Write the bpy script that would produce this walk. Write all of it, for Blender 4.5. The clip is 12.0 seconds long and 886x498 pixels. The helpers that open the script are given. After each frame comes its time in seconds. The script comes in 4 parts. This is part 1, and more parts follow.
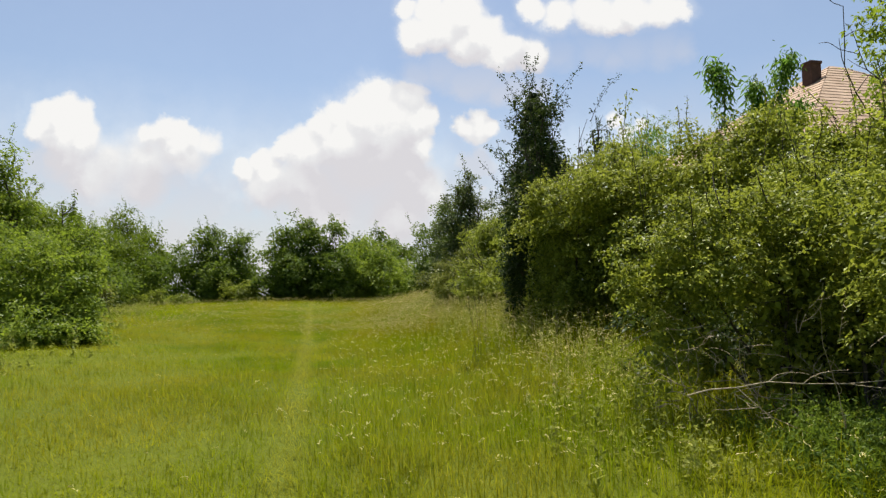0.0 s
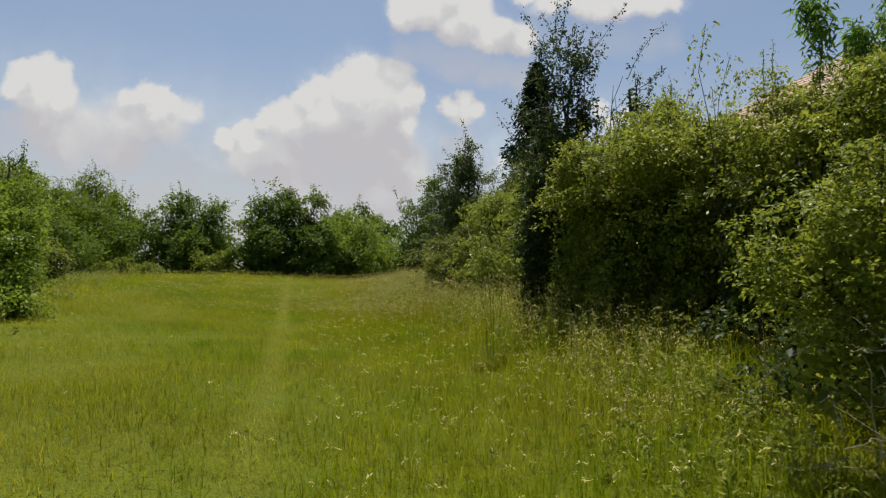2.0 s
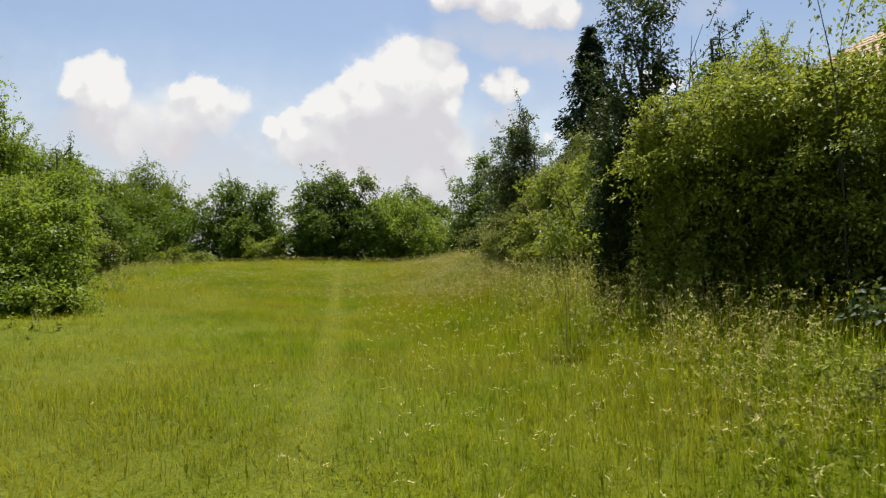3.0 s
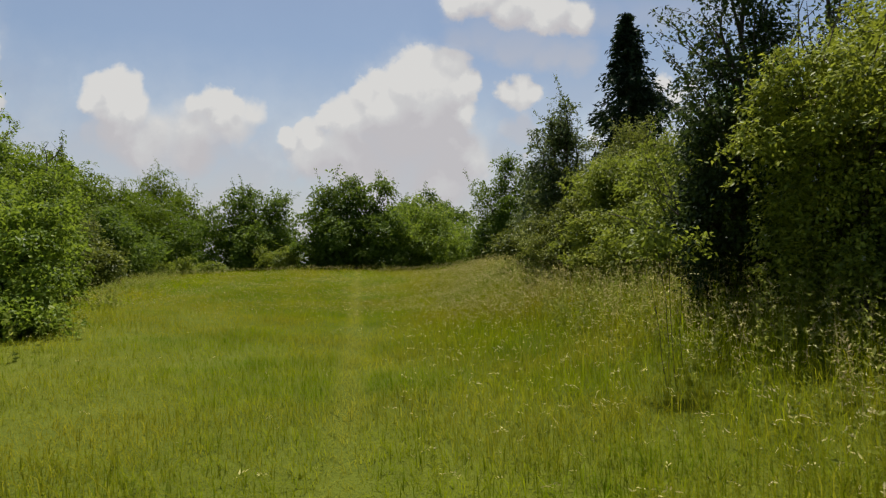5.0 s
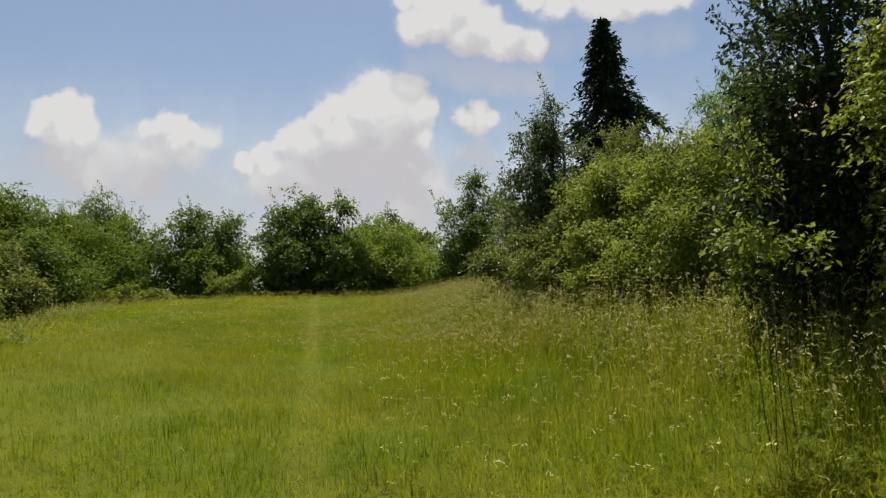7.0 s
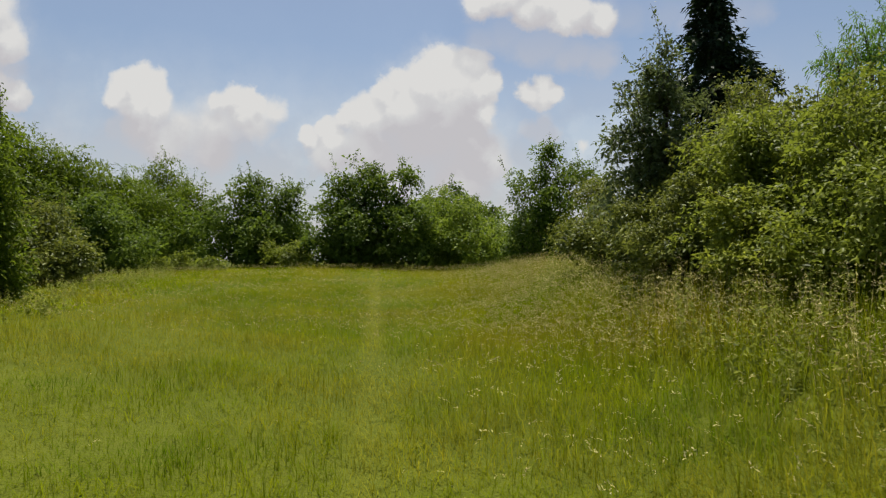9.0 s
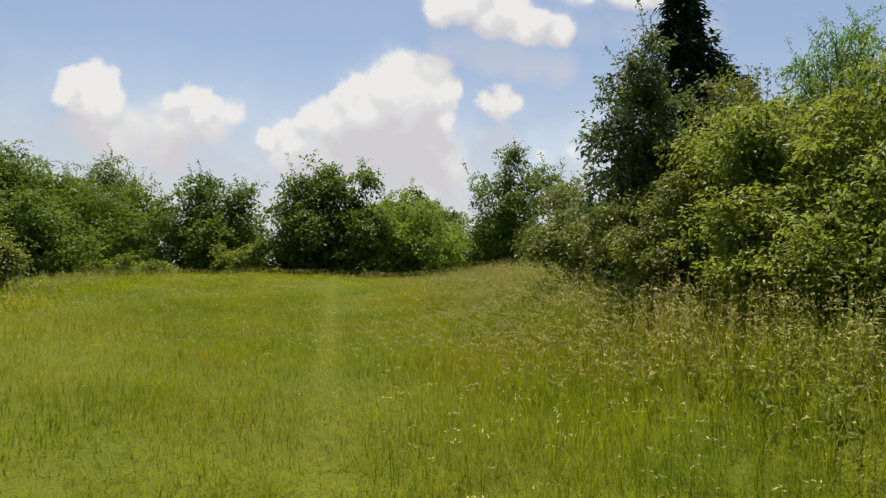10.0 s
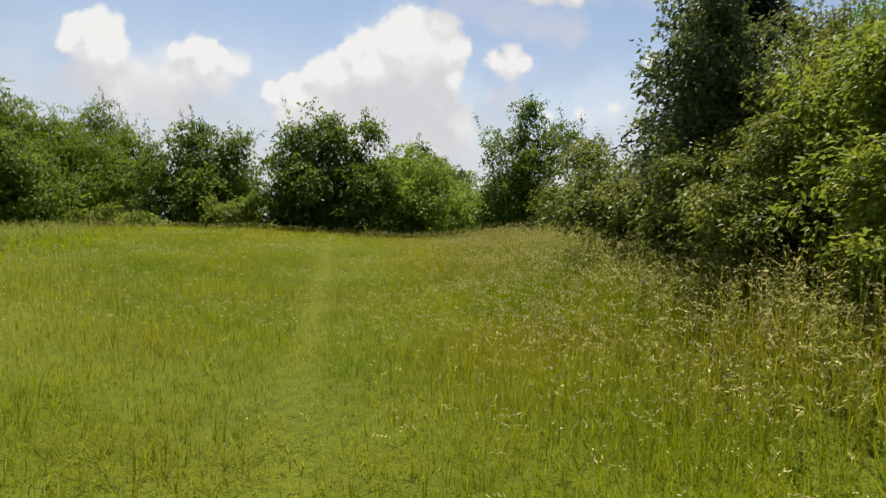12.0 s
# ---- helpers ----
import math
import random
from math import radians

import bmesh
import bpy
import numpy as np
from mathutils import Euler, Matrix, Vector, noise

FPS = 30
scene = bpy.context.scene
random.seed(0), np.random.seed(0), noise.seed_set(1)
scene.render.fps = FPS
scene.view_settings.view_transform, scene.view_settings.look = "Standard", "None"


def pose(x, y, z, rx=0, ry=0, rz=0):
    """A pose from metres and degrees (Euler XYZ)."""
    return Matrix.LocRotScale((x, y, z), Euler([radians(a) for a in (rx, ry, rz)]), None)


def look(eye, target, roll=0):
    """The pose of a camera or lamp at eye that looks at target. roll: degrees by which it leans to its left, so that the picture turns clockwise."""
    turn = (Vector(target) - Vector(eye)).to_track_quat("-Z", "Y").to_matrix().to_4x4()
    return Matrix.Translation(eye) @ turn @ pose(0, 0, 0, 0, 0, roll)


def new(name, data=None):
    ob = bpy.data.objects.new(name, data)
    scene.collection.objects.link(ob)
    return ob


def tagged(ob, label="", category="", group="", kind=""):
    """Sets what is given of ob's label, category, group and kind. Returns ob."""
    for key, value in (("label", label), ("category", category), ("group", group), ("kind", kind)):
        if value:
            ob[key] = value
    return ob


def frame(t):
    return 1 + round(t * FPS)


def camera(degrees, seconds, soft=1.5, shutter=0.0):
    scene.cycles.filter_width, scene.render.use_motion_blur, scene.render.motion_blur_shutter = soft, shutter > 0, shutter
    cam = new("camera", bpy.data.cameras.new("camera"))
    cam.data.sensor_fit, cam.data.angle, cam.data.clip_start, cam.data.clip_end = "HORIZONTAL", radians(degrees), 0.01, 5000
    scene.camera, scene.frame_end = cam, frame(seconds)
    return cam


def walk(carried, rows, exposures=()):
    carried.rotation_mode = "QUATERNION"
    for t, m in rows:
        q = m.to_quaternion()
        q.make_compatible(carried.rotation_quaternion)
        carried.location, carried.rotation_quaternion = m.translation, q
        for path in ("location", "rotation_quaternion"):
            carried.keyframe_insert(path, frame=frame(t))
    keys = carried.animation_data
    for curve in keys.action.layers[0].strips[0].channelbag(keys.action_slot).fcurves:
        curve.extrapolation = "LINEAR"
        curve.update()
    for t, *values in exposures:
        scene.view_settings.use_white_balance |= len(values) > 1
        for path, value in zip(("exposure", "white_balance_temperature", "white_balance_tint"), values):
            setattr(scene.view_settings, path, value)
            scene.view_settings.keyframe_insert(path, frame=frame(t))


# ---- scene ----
# ---- camera ----
cam = camera(66.61, 12.0, soft=1.25, shutter=0.2)
walk(cam, [
    (0.0, pose(0.000, 0.000, 1.552, 93.64, 1.05, -0.00)),
    (0.5, pose(-0.092, 0.729, 1.542, 91.89, 0.92, -2.11)),
    (1.0, pose(-0.195, 1.383, 1.544, 92.37, 1.19, -0.93)),
    (1.5, pose(-0.333, 1.977, 1.551, 92.05, -2.37, -1.15)),
    (2.0, pose(-0.476, 2.544, 1.558, 91.98, -1.30, -1.81)),
    (2.5, pose(-0.592, 3.127, 1.558, 90.13, 0.24, 1.62)),
    (4.5, pose(-1.130, 5.528, 1.563, 91.14, 0.76, 3.07)),
    (5.0, pose(-1.287, 6.153, 1.564, 90.96, 1.04, 3.63)),
    (5.5, pose(-1.413, 6.776, 1.565, 92.78, 1.57, -1.37)),
    (6.0, pose(-1.515, 7.389, 1.559, 94.59, -0.29, 2.47)),
    (6.5, pose(-1.645, 8.004, 1.541, 93.42, -1.54, -2.09)),
    (7.0, pose(-1.743, 8.596, 1.522, 92.91, 1.83, 0.22)),
    (7.5, pose(-1.883, 9.227, 1.514, 91.05, -1.16, 2.39)),
    (9.5, pose(-2.443, 11.877, 1.542, 90.98, 0.39, 5.52)),
    (10.0, pose(-2.542, 12.527, 1.544, 91.50, -0.50, 1.61)),
    (10.5, pose(-2.595, 13.144, 1.547, 91.63, 0.61, 1.87)),
    (11.0, pose(-2.658, 13.751, 1.556, 90.89, -0.65, 2.27)),
    (11.5, pose(-2.724, 14.361, 1.563, 92.25, 0.68, 1.22)),
    (12.0, pose(-2.786, 15.000, 1.565, 88.14, -2.30, 1.88)),
], exposures=[(0, 0.74), (0.5, 0.85), (1, 0.85), (1.5, 0.54), (2, 0.31), (2.5, 0.70), (4.5, 0.63), (5, 0.29), (5.5, 0.34), (6, 0.34), (6.5, 0.36), (7, 0.38), (7.5, 0.62), (9.5, 0.30), (10, 0.58), (10.5, 0.66), (11, 0.68), (11.5, 0.37), (12, 0.66)])

# ---- light ----
SUN_EL, SUN_AZ = radians(68), radians(-5)
SUN_DIR = Vector((math.sin(SUN_AZ) * math.cos(SUN_EL), math.cos(SUN_AZ) * math.cos(SUN_EL), math.sin(SUN_EL)))
sun = new("sun", bpy.data.lights.new("sun", "SUN"))
sun.data.energy, sun.data.angle, sun.data.color = 5.0, radians(0.55), (1.0, 0.95, 0.86)
sun.matrix_basis = look(SUN_DIR * 200, (0, 0, 0))


class Nodes:
    """Short hand for a node tree."""

    def __init__(self, tree):
        self.tree = tree

    def add(self, kind, inputs=(), **props):
        node = self.tree.nodes.new(kind)
        for key, value in props.items():
            setattr(node, key, value)
        for key, value in dict(inputs).items():
            self.put(node.inputs[key], value)
        return node

    def put(self, socket, value):
        if isinstance(value, bpy.types.NodeSocket):
            self.tree.links.new(value, socket)
        elif isinstance(value, bpy.types.Node):
            self.tree.links.new(value.outputs[0], socket)
        else:
            socket.default_value = value

    def math(self, op, a, b=0.0, c=0.0, clamp=False):
        return self.add("ShaderNodeMath", {0: a, 1: b, 2: c}, operation=op, use_clamp=clamp).outputs[0]

    def vec(self, op, a, b=(0, 0, 0)):
        node = self.add("ShaderNodeVectorMath", {0: a, 1: b}, operation=op)
        return node.outputs["Value" if op in ("LENGTH", "DISTANCE", "DOT_PRODUCT") else "Vector"]

    def ramp(self, fac, stops):
        node = self.add("ShaderNodeValToRGB", {0: fac})
        while len(node.color_ramp.elements) < len(stops):
            node.color_ramp.elements.new(0.5)
        for e, (at, col) in zip(node.color_ramp.elements, stops):
            e.position, e.color = at, (*col, 1)
        return node.outputs[0]

    def smooth(self, x, a, b, lo=0.0, hi=1.0):
        return self.add("ShaderNodeMapRange", {0: x, 1: a, 2: b, 3: lo, 4: hi}, interpolation_type="SMOOTHSTEP").outputs[0]


# Cumulus in the sky: height and slope of the billows, and puffs as (right, up, radius) on a plane one unit ahead.
CLOUDS = []


def cumulus(top, slope, puffs):
    CLOUDS.append((top, slope, puffs))


cumulus(1.0, 1.0, [(-0.090, 0.301, 0.030), (-0.049, 0.289, 0.035), (-0.117, 0.276, 0.032), (-0.075, 0.258, 0.059), (-0.033, 0.248, 0.025), (-0.032, 0.216, 0.025), (-0.152, 0.268, 0.025), (-0.181, 0.253, 0.023), (-0.152, 0.229, 0.050), (-0.203, 0.219, 0.037), (-0.233, 0.220, 0.022), (-0.262, 0.201, 0.022), (-0.292, 0.186, 0.019), (-0.254, 0.182, 0.026), (-0.022, 0.262, 0.021), (-0.085, 0.230, 0.068)])
cumulus(0.5, 0.55, [(-0.118, 0.185, 0.080), (-0.043, 0.167, 0.059), (-0.203, 0.161, 0.067), (-0.018, 0.141, 0.046), (-0.262, 0.158, 0.050), (-0.069, 0.108, 0.067), (-0.170, 0.110, 0.067)])
cumulus(0.95, 1.0, [(0.057, 0.256, 0.023), (0.037, 0.246, 0.022), (0.072, 0.245, 0.019), (0.054, 0.241, 0.026)])
cumulus(0.9, 0.95, [(-0.567, 0.292, 0.026), (-0.587, 0.276, 0.030), (-0.544, 0.275, 0.029), (-0.566, 0.254, 0.046), (-0.606, 0.259, 0.026), (-0.538, 0.244, 0.030)])
cumulus(0.85, 0.95, [(-0.415, 0.253, 0.026), (-0.391, 0.255, 0.023), (-0.432, 0.244, 0.022), (-0.371, 0.241, 0.019), (-0.398, 0.233, 0.036)])
cumulus(0.42, 0.42, [(-0.559, 0.211, 0.050), (-0.499, 0.201, 0.046), (-0.440, 0.204, 0.050), (-0.381, 0.212, 0.042), (-0.524, 0.176, 0.050), (-0.448, 0.166, 0.050), (-0.347, 0.232, 0.023)])
cumulus(0.95, 0.95, [(0.034, 0.421, 0.037), (0.004, 0.395, 0.037), (-0.035, 0.390, 0.028), (0.064, 0.381, 0.042), (0.110, 0.361, 0.030), (0.144, 0.355, 0.028), (0.089, 0.354, 0.025), (0.038, 0.368, 0.030), (-0.047, 0.427, 0.017), (-0.013, 0.431, 0.025)])
cumulus(0.85, 0.9, [(0.185, 0.418, 0.030), (0.236, 0.423, 0.037), (0.288, 0.425, 0.039), (0.339, 0.424, 0.035), (0.369, 0.419, 0.023), (0.142, 0.430, 0.025), (0.261, 0.404, 0.025)])
cumulus(0.9, 0.9, [(-0.791, 0.349, 0.046), (-0.83, 0.396, 0.062), (-0.771, 0.257, 0.029), (-0.81, 0.268, 0.046), (-0.868, 0.297, 0.069)])
cumulus(0.6, 0.8, [(0.262, 0.253, 0.019), (0.282, 0.232, 0.022), (0.302, 0.244, 0.014)])
cumulus(0.3, 0.6, [(0.113, 0.166, 0.025), (0.163, 0.174, 0.029), (0.062, 0.155, 0.019), (0.213, 0.186, 0.031), (0.003, 0.118, 0.015)])

cloud_field = bpy.data.node_groups.new("cloud_field", "ShaderNodeTree")
cloud_field.interface.new_socket("Vector", in_out="INPUT", socket_type="NodeSocketVector")
cloud_field.interface.new_socket("Value", in_out="OUTPUT", socket_type="NodeSocketFloat")
n = Nodes(cloud_field)
gin, gout = n.add("NodeGroupInput"), n.add("NodeGroupOutput")
field = None
for top, slope, puffs in CLOUDS:
    for u, v, r in puffs:
        d = n.vec("DISTANCE", gin.outputs[0], (u, v, 0))
        one = n.math("MULTIPLY_ADD", d, -slope / r, top)
        field = one if field is None else n.add("ShaderNodeMath", {0: field, 1: one, 2: 0.38}, operation="SMOOTH_MAX").outputs[0]
n.put(gout.inputs[0], field)

world = bpy.data.worlds.new("sky")
scene.world = world
world.use_nodes = True
world.node_tree.nodes.clear()
n = Nodes(world.node_tree)
sky = n.add("ShaderNodeTexSky", sky_type="NISHITA", sun_disc=False, sun_elevation=SUN_EL, sun_rotation=SUN_AZ, air_density=1.0, dust_density=1.0, ozone_density=0.6)
way = n.add("ShaderNodeTexCoord").outputs["Generated"]
sep = n.add("ShaderNodeSeparateXYZ", {0: way})
ahead = n.math("MAXIMUM", sep.outputs[1], 0.02)
flat = n.add("ShaderNodeCombineXYZ", {0: n.math("DIVIDE", sep.outputs[0], ahead), 1: n.math("DIVIDE", sep.outputs[2], ahead), 2: 0.0}).outputs[0]
rough1 = n.add("ShaderNodeTexNoise", {"Vector": flat, "Scale": 9.0, "Detail": 6.0, "Roughness": 0.62})
rough2 = n.add("ShaderNodeTexNoise", {"Vector": flat, "Scale": 32.0, "Detail": 5.0, "Roughness": 0.6})


def bent(source, amount, vector):
    off = n.vec("SUBTRACT", source.outputs["Color"], (0.5, 0.5, 0.5))
    scaled = n.add("ShaderNodeVectorMath", {0: off, "Scale": amount}, operation="SCALE").outputs[0]
    moved = n.vec("ADD", vector, scaled)
    return n.vec("MULTIPLY", moved, (1, 1, 0))


base = bent(rough2, 0.03, bent(rough1, 0.034, flat))
here = n.add("ShaderNodeGroup", {0: base}, node_tree=cloud_field).outputs[0]
def shifted(x, y, top):
    """How much cloud lies beyond, on the side of the sun, against how much lies here."""
    beyond = n.add("ShaderNodeGroup", {0: n.vec("ADD", base, (x, y, 0))}, node_tree=cloud_field).outputs[0]
    return n.math("SUBTRACT", n.math("MINIMUM", here, top), n.math("MINIMUM", beyond, top))


cover = n.smooth(here, -0.2, 0.3)
wisp = n.smooth(n.math("MULTIPLY_ADD", rough1.outputs["Fac"], 1.6, here), 0.25, 1.3, 0.06, 0.4)
haze = n.math("MULTIPLY", n.smooth(sep.outputs[2], 0.36, 0.04, 0.0, 0.9), n.smooth(rough1.outputs["Fac"], 0.2, 0.7, 0.55, 1.0))
above = n.add("ShaderNodeGroup", {0: n.vec("ADD", base, (0.0, 0.055, 0))}, node_tree=cloud_field).outputs[0]
veil = n.smooth(n.math("MULTIPLY_ADD", rough1.outputs["Fac"], 0.5, above), -0.3, 0.9, 0.0, 0.7)
wisp = n.math("MAXIMUM", n.math("MAXIMUM", wisp, haze), n.math("MULTIPLY", veil, n.smooth(sep.outputs[2], 0.4, 0.24)))
cover = n.math("MAXIMUM", cover, wisp)
edge = n.math("MULTIPLY", shifted(0.006, 0.022, 0.7), 0.42)
body = n.math("MULTIPLY", shifted(0.01, 0.085, 0.9), 0.46)
mottle = n.math("MULTIPLY_ADD", rough2.outputs["Fac"], 0.45, n.math("MULTIPLY_ADD", rough1.outputs["Fac"], 0.55, 0.02))
shade = n.math("MAXIMUM", n.math("ADD", n.math("ADD", edge, body), mottle, clamp=True), 0.42)
tone = n.ramp(shade, [(0.1, (0.70, 0.68, 0.73)), (0.5, (0.87, 0.85, 0.88)), (0.8, (0.96, 0.96, 0.97)), (1.0, (1.1, 1.09, 1.07))])
front = n.smooth(sep.outputs[1], 0.05, 0.3)
cover = n.math("MULTIPLY", cover, front)
clear = n.add("ShaderNodeBackground", {0: sky, 1: 0.076})
cloud = n.add("ShaderNodeBackground", {0: tone, 1: 0.505})
mixed = n.add("ShaderNodeMixShader", {0: cover, 1: clear.outputs[0], 2: cloud.outputs[0]})
out = n.add("ShaderNodeOutputWorld", {0: mixed.outputs[0]})


# ---- materials ----
def material(name):
    m = bpy.data.materials.new(name)
    m.use_nodes = True
    m.node_tree.nodes.clear()
    return m, Nodes(m.node_tree)


def leafy(name, dark, mid, light, translucent=0.3, rough=0.45, patch=1.4):
    """Foliage: every leaf has its own tone, drifting in patches, and lets light through."""
    m, n = material(name)
    own = n.add("ShaderNodeNewGeometry").outputs["Random Per Island"]
    where = n.add("ShaderNodeTexCoord").outputs["Object"]
    drift = n.add("ShaderNodeTexNoise", {"Vector": where, "Scale": patch, "Detail": 3.0}).outputs["Fac"]
    fac = n.math("MULTIPLY_ADD", own, 0.7, n.math("MULTIPLY_ADD", drift, 1.5, -0.6), clamp=True)
    col = n.ramp(fac, [(0.0, dark), (0.5, mid), (1.0, light)])
    bsdf = n.add("ShaderNodeBsdfPrincipled", {"Base Color": col, "Roughness": rough, "Specular IOR Level": 0.09})
    warm = n.add("ShaderNodeMix", {"Factor": 0.5, "A": col, "B": (0.30, 0.34, 0.03, 1)}, data_type="RGBA")
    for s in warm.inputs:
        if s.type == "RGBA" and s.name == "A":
            n.put(s, col)
        if s.type == "RGBA" and s.name == "B":
            s.default_value = (light[0] * 1.3, light[1] * 1.4, light[2] * 0.8, 1)
        if s.type == "VALUE" and s.name == "Factor":
            s.default_value = 0.5
    passing = n.add("ShaderNodeBsdfTranslucent", {"Color": [s for s in warm.outputs if s.type == "RGBA"][0]})
    both = n.add("ShaderNodeMixShader", {0: translucent, 1: bsdf.outputs[0], 2: passing.outputs[0]})
    n.add("ShaderNodeOutputMaterial", {0: both.outputs[0]})
    return m


def plain(name, dark, light, scale, rough=0.8, bump=0.3, stretch=(1, 1, 1), spec=0.3):
    m, n = material(name)
    where = n.vec("MULTIPLY", n.add("ShaderNodeTexCoord").outputs["Object"], stretch)
    big = n.add("ShaderNodeTexNoise", {"Vector": where, "Scale": scale, "Detail": 6.0}).outputs["Fac"]
    fine = n.add("ShaderNodeTexNoise", {"Vector": where, "Scale": scale * 9, "Detail": 4.0}).outputs["Fac"]
    both = n.math("MULTIPLY_ADD", fine, 0.5, n.math("MULTIPLY_ADD", big, 1.2, -0.35), clamp=True)
    col = n.ramp(both, [(0.15, dark), (0.85, light)])
    relief = n.add("ShaderNodeBump", {"Height": both, "Strength": bump, "Distance": 0.02})
    bsdf = n.add("ShaderNodeBsdfPrincipled", {"Base Color": col, "Roughness": rough, "Normal": relief.outputs[0], "Specular IOR Level": spec})
    n.add("ShaderNodeOutputMaterial", {0: bsdf.outputs[0]})
    return m


ROSE = leafy("rose_leaf", (0.043, 0.061, 0.007), (0.17, 0.205, 0.024), (0.42, 0.44, 0.07), 0.36)
HEDGE = leafy("hedge_leaf", (0.029, 0.043, 0.007), (0.148, 0.183, 0.022), (0.41, 0.425, 0.068), 0.32)
# Very dark leaf: the plum tree, and filler that paints shade inside the hedge.
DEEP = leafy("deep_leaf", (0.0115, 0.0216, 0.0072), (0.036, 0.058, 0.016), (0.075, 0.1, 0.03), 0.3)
SILVER = leafy("silver_leaf", (0.03, 0.05, 0.016), (0.08, 0.108, 0.036), (0.21, 0.24, 0.1), 0.3)
LIME = leafy("lime_leaf", (0.042, 0.06, 0.008), (0.145, 0.18, 0.022), (0.28, 0.31, 0.05), 0.42)
LOCUST = leafy("locust_leaf", (0.05, 0.082, 0.006), (0.102, 0.148, 0.011), (0.17, 0.22, 0.02), 0.46, patch=0.25)
MAPLE = leafy("field_leaf", (0.028, 0.054, 0.008), (0.082, 0.132, 0.017), (0.18, 0.235, 0.032), 0.4, patch=0.4)
PEACH = leafy("peach_leaf", (0.06, 0.13, 0.02), (0.10, 0.19, 0.03), (0.16, 0.26, 0.05), 0.5)
NEEDLE = leafy("needle", (0.010, 0.022, 0.012), (0.018, 0.035, 0.016), (0.03, 0.05, 0.02), 0.1, 0.6)
GRASS, n = material("grass_blade")
own = n.add("ShaderNodeNewGeometry").outputs["Random Per Island"]
where = n.add("ShaderNodeTexCoord").outputs["Object"]
drift = n.add("ShaderNodeTexNoise", {"Vector": where, "Scale": 0.5, "Detail": 4.0}).outputs["Fac"]
tired = n.add("ShaderNodeTexNoise", {"Vector": where, "Scale": 0.3, "Detail": 4.0}).outputs["Fac"]
tuft = n.add("ShaderNodeTexNoise", {"Vector": where, "Scale": 3.2, "Detail": 3.0}).outputs["Fac"]
fac = n.math("MULTIPLY_ADD", own, 0.15, n.math("MULTIPLY_ADD", tuft, 1.1, n.math("MULTIPLY_ADD", drift, 1.6, -0.98)), clamp=True)
green = n.ramp(fac, [(0.0, (0.085, 0.155, 0.003)), (0.5, (0.18, 0.225, 0.004)), (1.0, (0.34, 0.34, 0.014))])
tan = n.ramp(own, [(0.0, (0.21, 0.18, 0.012)), (1.0, (0.34, 0.28, 0.025))])
mix = n.add("ShaderNodeMixRGB", {0: n.smooth(n.math("MULTIPLY_ADD", own, 0.12, tired), 0.44, 0.72, 0.0, 0.6), 1: green, 2: tan})
place = n.add("ShaderNodeSeparateXYZ", {0: where})
aside = n.math("ABSOLUTE", n.math("MULTIPLY_ADD", place.outputs[1], 0.188, n.math("ADD", place.outputs[0], 0.3)))
mix = n.add("ShaderNodeMixRGB", {0: n.smooth(n.math("MULTIPLY_ADD", drift, 0.25, aside), 0.42, 0.12, 0.0, 0.65), 1: mix, 2: (0.33, 0.31, 0.035, 1)})
bsdf = n.add("ShaderNodeBsdfPrincipled", {"Base Color": mix, "Roughness": 0.8, "Specular IOR Level": 0.01})
passing = n.add("ShaderNodeBsdfTranslucent", {"Color": mix})
both = n.add("ShaderNodeMixShader", {0: 0.58, 1: bsdf.outputs[0], 2: passing.outputs[0]})
n.add("ShaderNodeOutputMaterial", {0: both.outputs[0]})
STRAW = leafy("seed_stalk", (0.30, 0.25, 0.08), (0.55, 0.46, 0.20), (0.82, 0.72, 0.45), 0.5, 0.6)
DRY = leafy("dry_stalk", (0.14, 0.11, 0.05), (0.33, 0.26, 0.13), (0.56, 0.46, 0.27), 0.45, 0.7)
HAW = leafy("hawthorn_leaf", (0.042, 0.075, 0.009), (0.135, 0.2, 0.021), (0.27, 0.325, 0.045), 0.42)
WEED = leafy("weed_leaf", (0.09, 0.125, 0.018), (0.19, 0.22, 0.04), (0.34, 0.34, 0.09), 0.45)
OLIVE = leafy("olive_leaf", (0.0259, 0.0374, 0.0072), (0.105, 0.13, 0.022), (0.28, 0.29, 0.06))
PETAL = leafy("petal", (0.6, 0.6, 0.5), (0.75, 0.75, 0.66), (0.85, 0.85, 0.8), 0.3)
BARK = plain("bark", (0.03, 0.024, 0.018), (0.11, 0.09, 0.065), 7, 0.9, 0.6, (1, 1, 0.25))
TWIG = plain("pale_twig", (0.2, 0.15, 0.09), (0.5, 0.41, 0.27), 14, 0.8, 0.4)
WALL = plain("house_plaster", (0.55, 0.51, 0.44), (0.72, 0.69, 0.62), 1.5, 0.9, 0.15)
TILE = plain("roof_tile", (0.26, 0.17, 0.11), (0.47, 0.34, 0.24), 2.2, 0.85, 0.3)
BRICK = plain("chimney_brick", (0.05, 0.026, 0.02), (0.12, 0.06, 0.042), 5, 0.9, 0.5)

